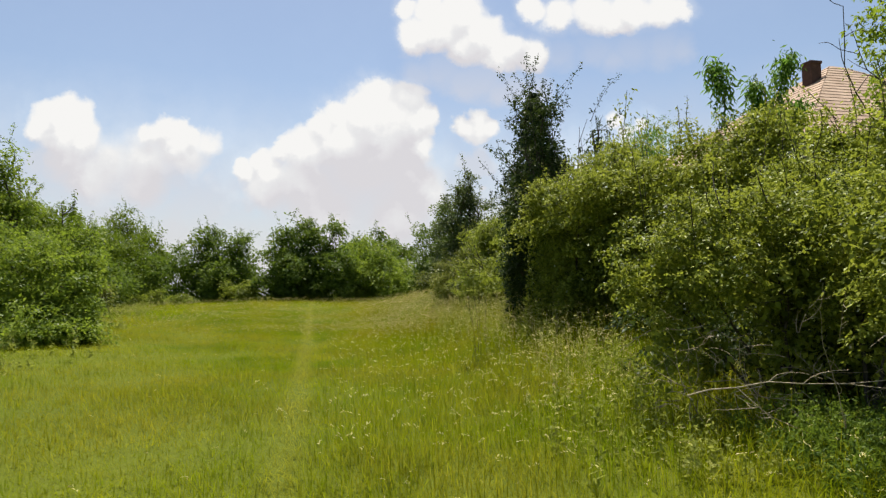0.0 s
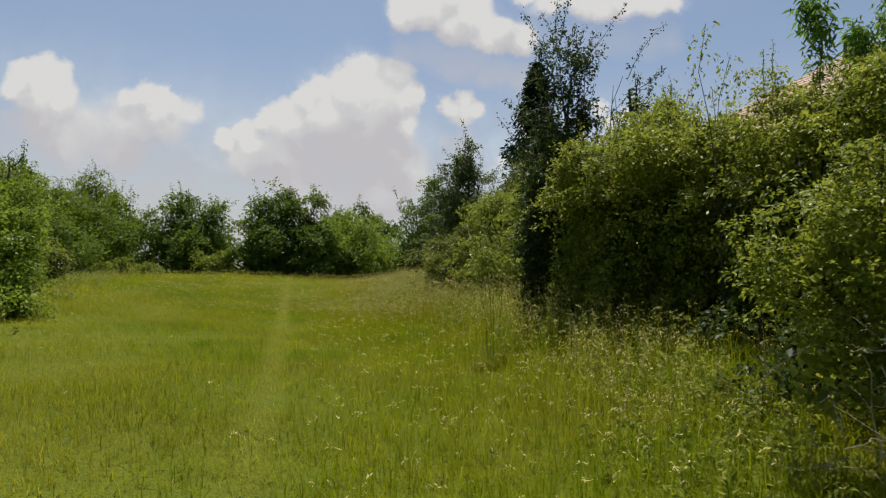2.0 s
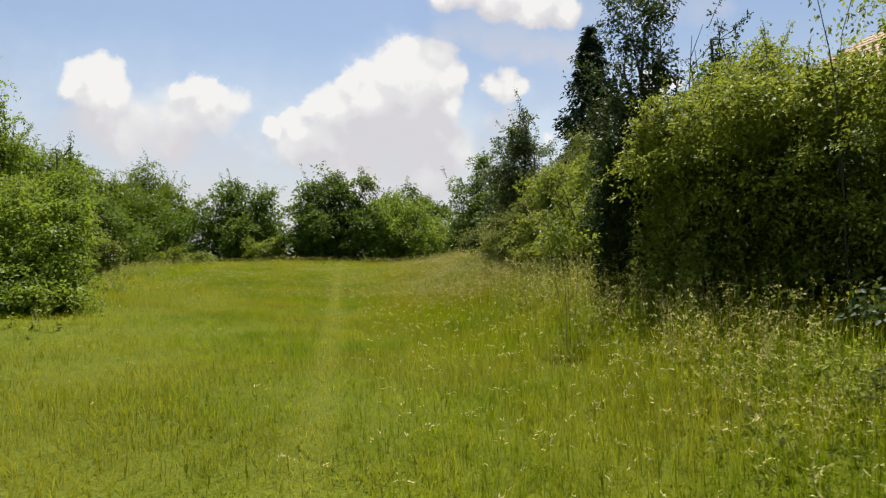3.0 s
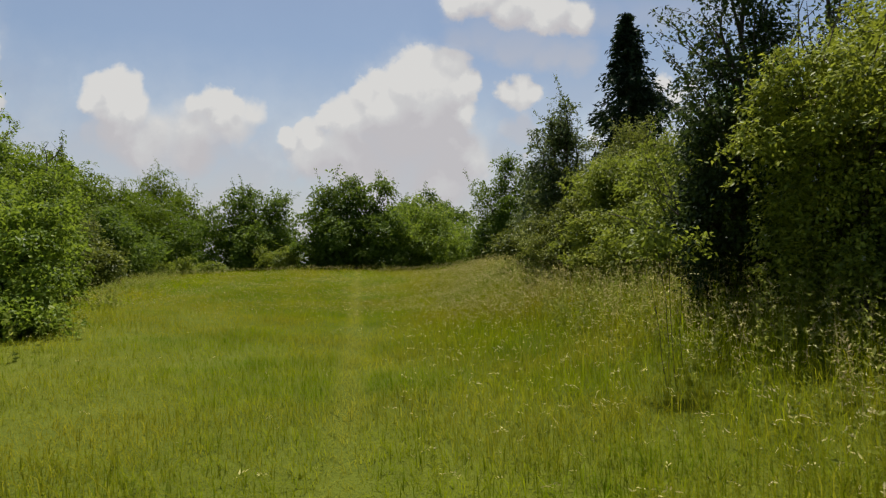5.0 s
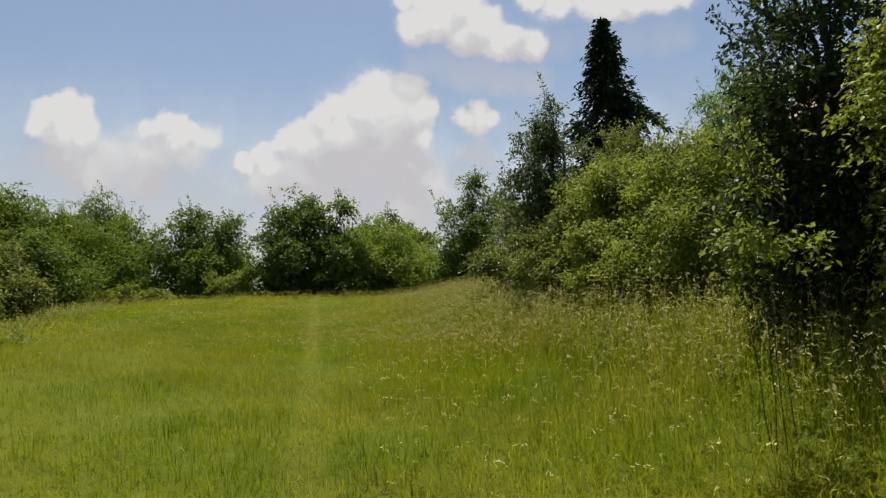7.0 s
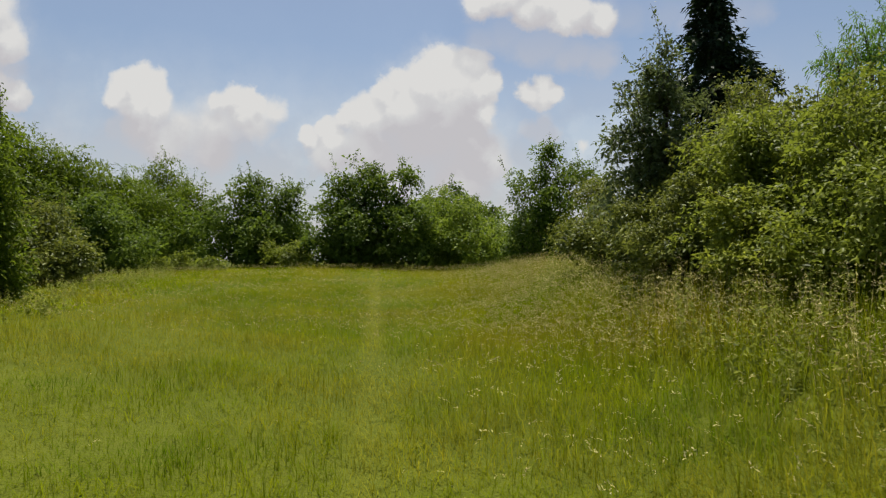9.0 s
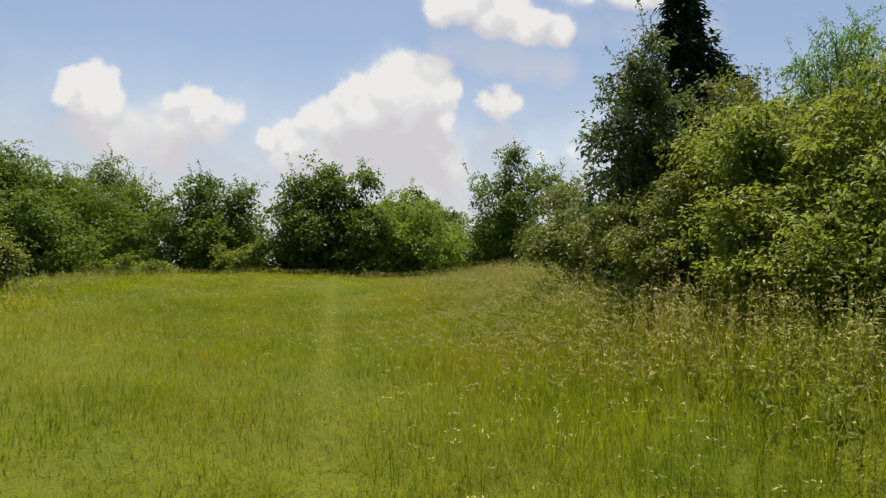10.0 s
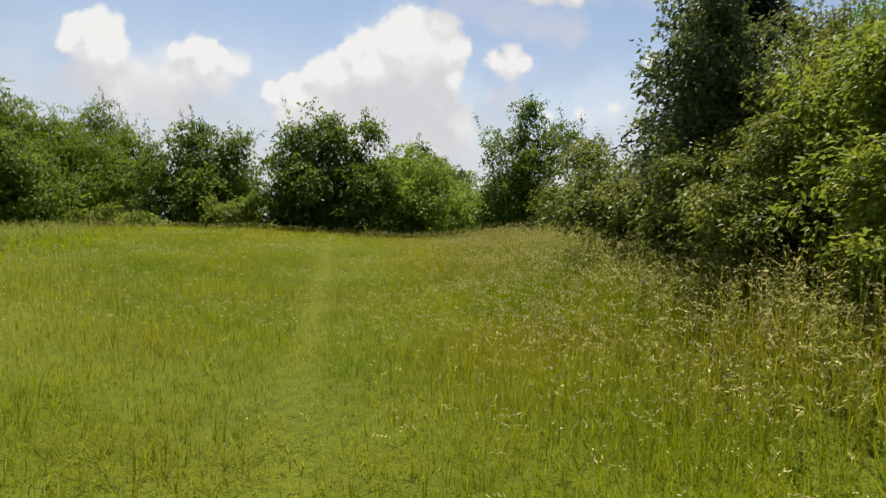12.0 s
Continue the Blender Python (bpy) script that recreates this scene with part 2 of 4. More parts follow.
EARTH, n = material("meadow_soil")
where = n.add("ShaderNodeTexCoord").outputs["Object"]
wide = n.add("ShaderNodeTexNoise", {"Vector": where, "Scale": 0.16, "Detail": 5.0}).outputs["Fac"]
mid = n.add("ShaderNodeTexNoise", {"Vector": where, "Scale": 1.4, "Detail": 6.0, "Roughness": 0.65}).outputs["Fac"]
fine = n.add("ShaderNodeTexNoise", {"Vector": where, "Scale": 40.0, "Detail": 4.0}).outputs["Fac"]
fac = n.math("MULTIPLY_ADD", wide, 0.7, n.math("MULTIPLY_ADD", mid, 0.5, n.math("MULTIPLY_ADD", fine, 0.5, -0.35)), clamp=True)
col = n.ramp(fac, [(0.1, (0.055, 0.075, 0.006)), (0.5, (0.10, 0.12, 0.008)), (0.9, (0.16, 0.17, 0.016))])
relief = n.add("ShaderNodeBump", {"Height": fine, "Strength": 0.8, "Distance": 0.05})
bsdf = n.add("ShaderNodeBsdfPrincipled", {"Base Color": col, "Roughness": 0.9, "Normal": relief.outputs[0], "Specular IOR Level": 0.1})
n.add("ShaderNodeOutputMaterial", {0: bsdf.outputs[0]})


# ---- mesh helpers ----
def mesh_of(name, verts, tris, mat):
    """A triangle mesh from arrays."""
    verts, tris = np.asarray(verts, np.float32), np.asarray(tris, np.int32)
    me = bpy.data.meshes.new(name)
    me.vertices.add(len(verts))
    me.vertices.foreach_set("co", verts.ravel())
    me.loops.add(tris.size)
    me.loops.foreach_set("vertex_index", tris.ravel())
    me.polygons.add(len(tris))
    me.polygons.foreach_set("loop_start", np.arange(0, tris.size, 3, dtype=np.int32))
    me.update(calc_edges=True)
    me.materials.append(mat)
    return me


def hung(name, me, parent, label=""):
    ob = new(name, me)
    ob.parent = parent
    return tagged(ob, label)


def part(name, bm, mat, parent, label=""):
    me = bpy.data.meshes.new(name)
    bm.to_mesh(me)
    bm.free()
    me.materials.append(mat)
    return hung(name, me, parent, label)


def unit(a):
    return a / np.maximum(np.linalg.norm(a, axis=-1, keepdims=True), 1e-9)


def leaves(rng, at, way, size, slim=0.45, up=0.5, facing=None):
    """One folded leaf of four corners at each place, growing along its way."""
    k = len(at)
    normal = unit(rng.normal(size=(k, 3)) + np.array([0, 0, up * 2])) if facing is None else facing
    side = unit(np.cross(way, normal))
    normal = unit(np.cross(side, way))
    l = size[:, None]
    tip = at + way * l - normal * l * 0.12
    belly = at + way * l * 0.45 + normal * l * 0.05
    verts = np.stack([at, belly + side * l * slim * 0.5, tip, belly - side * l * slim * 0.5], 1).reshape(-1, 3)
    i = np.arange(k)[:, None] * 4
    tris = np.concatenate([i + [0, 1, 2], i + [0, 2, 3]], 0)
    return verts, tris


def joined(pieces):
    verts, tris, base = [], [], 0
    for v, t in pieces:
        verts.append(v)
        tris.append(t + base)
        base += len(v)
    return np.concatenate(verts), np.concatenate(tris)


def tube(points, r0, r1, sides=6):
    """A tapered tube along points."""
    pts = np.asarray(points, float)
    k = len(pts)
    along = unit(np.gradient(pts, axis=0))
    ref = np.where(np.abs(along[:, 2:3]) > 0.9, [[1.0, 0, 0]], [[0, 0, 1.0]])
    a = unit(np.cross(along, ref))
    b = np.cross(along, a)
    r = np.linspace(r0, r1, k)[:, None]
    rings = [pts + r * (a * math.cos(q) + b * math.sin(q)) for q in np.linspace(0, 2 * math.pi, sides, endpoint=False)]
    verts = np.stack(rings, 1).reshape(-1, 3)
    tris = []
    for i in range(k - 1):
        for j in range(sides):
            p, q = i * sides + j, i * sides + (j + 1) % sides
            tris += [(p, q, q + sides), (p, q + sides, p + sides)]
    return verts, np.array(tris)


def bow(rng, a, b, sag=0.1, k=6):
    """A slightly crooked line from a to b."""
    a, b = np.asarray(a, float), np.asarray(b, float)
    s = np.linspace(0, 1, k)[:, None]
    length = np.linalg.norm(b - a)
    bend = rng.normal(size=3) * sag * length
    return a + (b - a) * s + bend * (s * (1 - s) * 2) + rng.normal(size=(k, 3)) * length * 0.012 * s


def hedge_line(y):
    """Where the foot of the hedge runs."""
    return np.interp(y, [0, 12, 17, 21, 26, 33, 48], [2.7, 2.6, 1.7, 0.6, 0.0, -0.3, -1.0])


def hills(x, y):
    """Height of the meadow."""
    s = np.clip((np.asarray(y, float) - 14) / 38, 0, 1)
    b = np.clip((x - hedge_line(y) + 2.2) / 2.6, 0, 1)
    bank = np.interp(y, [3, 8, 13, 20, 32, 50], [0.0, 0.25, 0.75, 0.75, 0.55, 0.0]) * b * b * (3 - 2 * b)
    left = np.clip((-5.5 - np.asarray(x, float)) / 4, 0, 1) * np.interp(y, [8, 16, 40], [0, 0.35, 0.2])
    rise = 0.3 * np.clip((np.asarray(y, float) - 24) / 20, 0, 1) * np.clip((np.asarray(x, float) + 24) / 10, 0, 1)
    return bank + left + rise + 0.62 * s * s * (3 - 2 * s) + 0.035 * np.sin(np.asarray(x) * 0.7 + 1) * np.sin(np.asarray(y) * 0.5) - 0.02


# ---- ground ----
def spaced(lo, hi, fine_lo, fine_hi, step):
    mid = np.arange(fine_lo, fine_hi + 0.01, step)
    left = fine_lo - (np.geomspace(1, 1 + fine_lo - lo, 14) - 1)[1:][::-1]
    right = fine_hi + (np.geomspace(1, 1 + hi - fine_hi, 14) - 1)[1:]
    return np.concatenate([left, mid, right])


gx, gy = spaced(-1500, 1500, -45, 30, 1.0), spaced(-1500, 1800, -10, 75, 1.0)
X, Y = np.meshgrid(gx, gy)
gv = np.stack([X, Y, hills(X, Y)], -1).reshape(-1, 3)
w = len(gx)
i0 = (np.arange(len(gy) - 1)[:, None] * w + np.arange(w - 1)[None]).ravel()[:, None]
gt = np.concatenate([i0 + [0, 1, w + 1], i0 + [0, w + 1, w]], 0)
ground = new("ground", mesh_of("ground", gv, gt, EARTH))
tagged(ground, "gently rising meadow ground under uncut green grass", "ground", kind="structure")


# ---- plants ----
def crown(rng, lobes, sprigs, per, leaf, slim, inner=0.22, shaggy=0.1, droop=0.0, fill=True, hills_clear=0.05, airy=(), hollow=0.0):
    """Leaves in sprigs over and inside a set of lobes (x, y, z, rx, ry, rz)."""
    sprigs = int(sprigs * (0.56 if leaf < 0.09 else 0.44))
    leaf = leaf * (1 if leaf < 0.09 else 1.1)
    L = np.asarray(lobes, float)
    main = len(L)
    kids = []
    for lobe in L:
        for _ in range(16):
            w = unit(rng.normal(size=3) + np.array([0, 0, 0.3]))
            far = rng.uniform(0.62, 1.2)
            size = rng.uniform(0.16, 0.3) + (1.2 - far) * 0.45
            kids.append([*(lobe[:3] + w * lobe[3:] * far), *(lobe[3:] * size * rng.uniform(0.75, 1.25, 3))])
    L = np.concatenate([L * ([1, 1, 1, 0.86, 0.86, 0.86]), np.array(kids)])
    area = (L[:, 3] * L[:, 5] + L[:, 3] * L[:, 4] + L[:, 4] * L[:, 5])
    for j, share in dict(airy).items():
        area[j] *= share * 0.4
        area[main + j * 16:main + j * 16 + 16] *= share
    many = sprigs * 4
    pick = rng.choice(len(L), many, p=area / area.sum())
    way = unit(rng.normal(size=(many, 3)))
    seed = rng.uniform(0, 50, 3)
    wave = np.sin(way[:, 0] * 5 + pick + seed[0]) * np.sin(way[:, 1] * 6 + pick * 2 + seed[1]) * np.sin(way[:, 2] * 5 + seed[2])
    f = 0.92 + 0.3 * wave + rng.normal(size=many) * shaggy
    deep = rng.random(many) < inner
    f = np.where(deep, rng.uniform(0.35, 0.85, many), f)
    at = L[pick, :3] + way * L[pick, 3:] * f[:, None]
    keep = at[:, 2] > hills(at[:, 0], at[:, 1]) + hills_clear
    w = at * (1.0 / max(0.16, leaf * 3.2)) + seed
    clump = np.sin(w[:, 0] + 1.3 * np.sin(w[:, 1] * 0.6)) + np.sin(w[:, 1] + 1.3 * np.sin(w[:, 2] * 0.7)) + np.sin(w[:, 2] * 1.3 + 1.3 * np.sin(w[:, 0] * 0.6))
    keep &= (clump > (-0.15 if leaf < 0.09 else -0.9)) | (rng.random(many) < 0.22)
    keep &= (at[:, 2] - hills(at[:, 0], at[:, 1]) > hollow * rng.uniform(0.5, 1.1, many)) | (rng.random(many) < 0.06)
    for j in range(main):
        d = np.linalg.norm((at - L[j, :3]) / L[j, 3:], axis=1)
        keep &= ~((d < 0.7) & (pick != j) & (rng.random(len(at)) < 0.8))
    group = 20
    pads = max(30, int(sprigs * per / group))
    at, way = at[keep][:pads], way[keep][:pads]
    k = len(at)
    axis = unit(way + rng.normal(size=(k, 3)) * 0.4 + np.array([0, 0, 0.35 - droop]))
    # each spray is a drooping, roughly level pad of leaves that shades what is under it
    level = unit(way * 0.55 + rng.normal(size=(k, 3)) * 0.22 + np.array([0, 0, 0.95]))
    a = unit(np.cross(level, axis + 1e-3))
    b = np.cross(level, a)
    length = leaf * 1.42
    wide = length * rng.uniform(1.3, 3.0, k)
    turn = rng.uniform(0, 2 * math.pi, (k, group, 1))
    r = np.sqrt(rng.random((k, group, 1))) * wide[:, None, None]
    ray = a[:, None] * np.cos(turn) * 0.75 + b[:, None] * np.sin(turn) * 1.25
    p = at[:, None] + ray * r - level[:, None] * (0.4 * r * r / wide[:, None, None]) + rng.normal(size=(k, group, 3)) * length * 0.3
    p[..., 2] -= droop * r[..., 0] * 1.5 * rng.random((k, group))
    d = unit(ray * 0.8 + rng.normal(size=(k, group, 3)) * 0.5 + np.array([0, 0, -0.15 - droop]))
    face = unit(level[:, None] + rng.normal(size=(k, group, 3)) * 0.38)
    size = length * rng.uniform(0.6, 1.3, k * group)
    pieces = [leaves(rng, p.reshape(-1, 3), d.reshape(-1, 3), size, slim, facing=face.reshape(-1, 3))]
    if fill:
        m = max(160, int(sprigs * 1.8))
        pick = rng.choice(main, m, p=area[:main] / area[:main].sum())
        way = unit(rng.normal(size=(m, 3)))
        q = L[pick, :3] + way * L[pick, 3:] * rng.uniform(0.25, 0.8, (m, 1))
        q = q[q[:, 2] > hills(q[:, 0], q[:, 1]) + 0.1]
        mean = np.median(L[:main, 3])
        pieces.append(leaves(rng, q, unit(rng.normal(size=q.shape)), mean * rng.uniform(0.1, 0.19, len(q)), 0.7))
    return joined(pieces), at, axis


def skirts(lobes, wide):
    """The lobes, and under those that hang free the leaves down to the ground."""
    L = [list(q) for q in lobes]
    for x, y, z, rx, ry, rz in lobes:
        g = float(hills(x, y))
        if z - rz > g + 0.25:
            top = z - rz * 0.3
            L.append([x, y, (g + top) / 2, rx * wide, ry * wide, (top - g) / 2])
    return np.array(L)


def limbs(rng, feet, lobes, thick, sides=6):
    out = []
    L = np.asarray(lobes, float)
    feet = [np.array([x, y, float(hills(x, y)) - 0.1]) for x, y in feet]
    for lobe in L:
        foot = min(feet, key=lambda q: abs(q[0] - lobe[0]) + abs(q[1] - lobe[1]))
        stem = bow(rng, foot, lobe[:3], 0.07, 8)
        pieces = []
        pieces.append(tube(stem, thick, thick * 0.35, sides))
        for _ in range(6):
            way = unit(rng.normal(size=3) + np.array([0, 0, 0.6]))
            start = stem[rng.integers(4, 8)]
            pieces.append(tube(bow(rng, start, lobe[:3] + way * lobe[3:] * 0.9, 0.08, 5), thick * 0.3, thick * 0.06, 4))
        out.append(joined(pieces))
    return out


def plant(name, label, category, lobes, mat, sprigs, per=9, leaf=0.06, spread=0.16, slim=0.5, thick=0.04, feet=None, shoots=0,
          shoot_len=0.7, blossoms=0, seed=1, group="", skirt=0.62, **more):
    """A shrub or tree: its stems or trunk with limbs, its crown of leaves, its long shoots and its blossoms."""
    rng = np.random.default_rng(seed)
    L = np.asarray(lobes, float)
    cx, cy = L[:, 0].mean(), L[:, 1].mean()
    root = np.array([cx, cy, float(hills(cx, cy))])
    thing = tagged(new(name), label, category, group)
    thing.location = root
    if feet is None:
        feet = [(cx, cy)] + [(cx + rng.normal() * L[0, 3] * 0.5, cy + rng.normal() * L[0, 4] * 0.5) for _ in range(3)]
    wood = limbs(rng, feet, L, thick)
    (v, t), at, axis = crown(rng, skirts(L, skirt) if skirt else L, sprigs, per, leaf, slim, **more)
    pieces, rods = [(v, t)], []
    high = np.argsort(-(at[:, 2] + rng.normal(size=len(at)) * 0.3))[: max(1, len(at) // 6)]
    for i in rng.choice(high, shoots):
        end = at[i] + unit(axis[i] * 0.6 + np.array([0, 0, 0.8]) + rng.normal(size=3) * 0.3) * shoot_len * rng.uniform(0.5, 1.2)
        line = bow(rng, at[i] - axis[i] * 0.2, end, 0.12, 7)
        rods.append(tube(line, 0.008, 0.003, 4))
        k = int(10 * shoot_len / leaf * 0.35)
        s = rng.uniform(0.25, 1, k)
        p = np.stack([np.interp(s, np.linspace(0, 1, 7), line[:, c]) for c in range(3)], 1) + rng.normal(size=(k, 3)) * leaf * 0.6
        pieces.append(leaves(rng, p, unit(rng.normal(size=(k, 3)) + np.array([0, 0, 0.1])), leaf * rng.uniform(0.7, 1.3, k), slim))
    v, t = joined(pieces)
    hung("crown", mesh_of("crown", v - root, t, mat), thing)
    for i, (v, t) in enumerate(wood):
        kind = "limb" if thick > 0.055 and i else "trunk" if thick > 0.055 else "stem"
        hung(kind, mesh_of(kind, v - root, t, BARK), thing, "dark bark")
    if rods:
        v, t = joined(rods)
        tagged(hung("twig_growth", mesh_of("twig_growth", v - root, t, BARK), thing), kind="stuff")
    if blossoms:
        pick = rng.choice(len(at), blossoms)
        c = at[pick] + axis[pick] * spread * 0.9
        turn = rng.normal(size=(blossoms, 5, 3))
        d = unit(turn - axis[pick][:, None] * (turn * axis[pick][:, None]).sum(-1, keepdims=True))
        p = np.repeat(c[:, None], 5, 1)
        v, t = leaves(rng, p.reshape(-1, 3), d.reshape(-1, 3), np.full(blossoms * 5, min(leaf, 0.05) * 0.55), 0.9)
        tagged(hung("blossom", mesh_of("blossom", v - root, t, PETAL), thing, "small white blossoms"), kind="stuff")
    return thing


# hedge along the meadow, nearest first
plant("rose_bush", "rounded wild rose bush with yellow-green leaves and white blossoms", "bush", [(2.72, 7.2, 1.78, 0.79, 0.75, 0.58), (3.63, 7.3, 2.16, 0.93, 0.82, 0.63), (4.21, 6.8, 2.16, 0.97, 0.97, 0.79), (4.64, 6.2, 1.75, 0.98, 0.98, 0.96), (3.55, 7.0, 1.49, 1.16, 0.77, 0.59), (2.36, 7.3, 1.68, 0.43, 0.43, 0.39), (4.0, 5.7, 1.95, 0.85, 0.75, 0.55)], HEDGE, 7500, 13, 0.033, 0.16, 0.55, 0.025, shoots=45, shoot_len=0.45, blossoms=260, seed=11, shaggy=0.14, hollow=1.45)
plant("rose_bush", "tall wild rose bush behind the rounded one, yellow-green", "bush", [(5.37, 8.6, 3.09, 0.84, 0.62, 0.48), (4.78, 8.8, 2.72, 0.78, 0.55, 0.42), (6.3, 8.4, 3.1, 0.9, 0.9, 0.8), (5.55, 8.2, 3.2, 0.75, 0.7, 0.75), (5.6, 8.4, 2.12, 1.37, 1.3, 1.0)], ROSE, 5000, 12, 0.042, 0.17, 0.55, 0.03, shoots=40, shoot_len=0.6, blossoms=120, seed=12, hollow=1.3)
plant("apple_tree", "light green apple tree reaching over the rose bush", "tree", [(5.95, 8.6, 4.75, 0.42, 0.4, 0.5), (6.5, 8.9, 5.3, 0.6, 0.6, 0.6), (6.4, 8.8, 4.3, 0.5, 0.5, 0.5)], HAW, 900, 9, 0.055, 0.2, 0.5, 0.06, feet=[(6.9, 9.3)], shoots=14, shoot_len=0.6, seed=30, skirt=0, fill=False)
plant("hedge_bush", "dense hedge bush, yellow-green top and dark hollow base", "bush", [(2.23, 13.9, 2.69, 0.69, 0.69, 0.96), (2.83, 13.4, 3.1, 0.97, 0.97, 1.0), (2.81, 14.00, 1.99, 0.69, 0.69, 0.68), (3.43, 13.50, 2.19, 0.91, 0.91, 0.79)], HEDGE, 5600, 13, 0.048, 0.2, 0.5, 0.035, shoots=30, shoot_len=0.5, blossoms=90, seed=13, hollow=0.6)
plant("hedge_bush", "dense hedge bush with small leaves in deep shade below", "bush", [(3.7, 13.0, 3.45, 0.9, 0.9, 0.9), (4.28, 12.0, 3.38, 0.94, 0.94, 0.99), (3.59, 12.90, 2.26, 0.93, 0.93, 0.84), (4.55, 12.30, 2.18, 0.96, 0.86, 0.75)], HEDGE, 5600, 13, 0.048, 0.2, 0.5, 0.035, shoots=18, shoot_len=0.4, blossoms=90, seed=14, hollow=0.8)
plant("hedge_bush", "overgrown hedge bush with leafy shoots standing out on top", "bush", [(4.78, 11.2, 3.4, 0.87, 0.87, 0.79), (5.32, 10.8, 3.39, 0.91, 0.91, 0.83), (4.94, 11.50, 2.24, 0.89, 0.88, 0.77), (5.62, 10.90, 2.24, 0.90, 0.90, 0.79)], HEDGE, 5600, 13, 0.048, 0.2, 0.5, 0.035, shoots=28, shoot_len=0.55, blossoms=60, seed=15, hollow=0.8)
# Added very dark leaves that stand in for the shade in the hedge's hollow.
plant("shade_thicket", "dark low filler leaves inside the hedge, standing in for its shade", "bush", [(4.2, 14.4, 1.7, 1.1, 0.9, 1.1), (4.9, 13.5, 1.7, 1.0, 0.9, 1.1), (5.7, 12.5, 1.7, 1.1, 0.9, 1.1), (6.5, 11.4, 1.7, 1.1, 0.9, 1.1), (7.2, 10.2, 1.6, 1.1, 0.9, 1.1)], DEEP, 2600, 9, 0.09, 0.2, 0.6, 0.03, seed=46, skirt=0.95)
# Same filler behind the rose bush, hiding lit grass so its hollow reads dark.
plant("shade_thicket", "dark filler leaves inside the rose bush, standing in for its shade", "bush", [(3.3, 8.7, 0.75, 0.9, 0.7, 0.8), (4.4, 8.3, 0.85, 0.9, 0.7, 0.9), (5.4, 7.7, 0.9, 0.9, 0.8, 0.9), (5.9, 6.6, 0.9, 0.8, 0.9, 0.9)], DEEP, 2200, 9, 0.06, 0.2, 0.6, 0.02, seed=47, skirt=0)
plant("plum_tree", "tall dark-leaved plum tree with spreading twiggy branches", "tree", [(2.35, 15.8, 5.5, 0.5, 0.5, 0.62), (2.1, 15.7, 4.6, 0.6, 0.5, 0.6), (2.85, 15.6, 4.02, 0.92, 0.92, 0.77), (1.98, 15.2, 3.41, 0.66, 0.66, 0.66), (2.25, 15.8, 2.62, 0.78, 0.78, 0.81), (3.11, 15.8, 2.75, 0.97, 0.97, 0.97), (2.84, 15.8, 1.91, 1.16, 0.79, 0.61), (3.76, 16.2, 5.41, 0.46, 0.46, 0.5)] + [(1.94, 16.2, 3.83, 0.34, 0.34, 0.61), (1.88, 16.1, 2.98, 0.33, 0.33, 0.78), (1.86, 16.0, 2.02, 0.41, 0.41, 0.59)], DEEP, 5000, 12, 0.058, 0.24, 0.55, 0.07, shoots=60, shoot_len=1.0, seed=16, shaggy=0.2, airy={0: 0.8, 1: 0.8, 2: 0.4, 7: 0.1, 8: 0.6})
plant("hedge_bush", "tall yellow-green bush leaning against the plum tree", "bush", [(3.37, 14.6, 3.38, 0.51, 0.51, 0.51), (4.01, 15.0, 4.11, 0.54, 0.54, 0.61), (3.53, 14.4, 2.54, 0.57, 0.57, 0.62), (3.67, 14.1, 2.68, 0.61, 0.61, 0.73), (3.49, 14.4, 1.82, 0.6, 0.6, 0.49)], ROSE, 4600, 13, 0.058, 0.22, 0.5, 0.035, shoots=40, shoot_len=0.6, seed=17, hollow=0.8)
plant("elder_sapling", "arching elder sapling with pale green leaves before dark hedge", "shrub", [(0.75, 13.7, 2.19, 0.2, 0.1, 0.08), (0.61, 13.7, 1.86, 0.32, 0.2, 0.15), (0.9, 13.7, 1.74, 0.26, 0.17, 0.13), (0.47, 13.7, 1.65, 0.12, 0.12, 0.19)], LIME, 75, 7, 0.05, 0.12, 0.5, 0.005, shoots=8, shoot_len=0.5, blossoms=12, seed=18, fill=False, skirt=0)
plant("dogwood_bush", "bright yellow-green dogwood bush with feathery top", "bush", [(2.3, 23.2, 3.25, 0.98, 0.98, 0.95), (1.69, 22.8, 2.77, 1.02, 1.02, 1.07), (2.29, 22.0, 2.97, 0.84, 0.84, 0.96), (1.64, 21.5, 1.87, 1.27, 0.9, 0.69)], LIME, 3600, 14, 0.066, 0.24, 0.45, 0.035, shoots=30, shoot_len=0.6, seed=19)
plant("dogwood_bush", "bright lime-green dogwood bush at the meadow's edge", "bush", [(2.43, 20.6, 2.95, 0.76, 0.76, 1.03), (1.89, 20.0, 2.16, 0.87, 0.87, 0.86), (2.37, 19.6, 2.05, 0.69, 0.69, 0.79), (3.13, 21.2, 3.71, 0.58, 0.58, 0.57), (3.6, 20.2, 3.6, 0.8, 0.8, 0.9)], LIME, 3600, 14, 0.062, 0.24, 0.45, 0.035, shoots=25, shoot_len=0.5, seed=20)
plant("bramble", "low bramble thicket with arching stems beside the meadow", "bush", [(0.69, 25.5, 2.14, 0.96, 0.81, 0.62), (1.39, 24.5, 2.33, 0.84, 0.84, 0.77), (-0.03, 27.5, 1.93, 0.99, 0.64, 0.49), (1.36, 22.6, 1.64, 0.68, 0.56, 0.43)], OLIVE, 3800, 9, 0.07, 0.2, 0.55, 0.02, shoots=40, shoot_len=0.8, blossoms=60, seed=21)
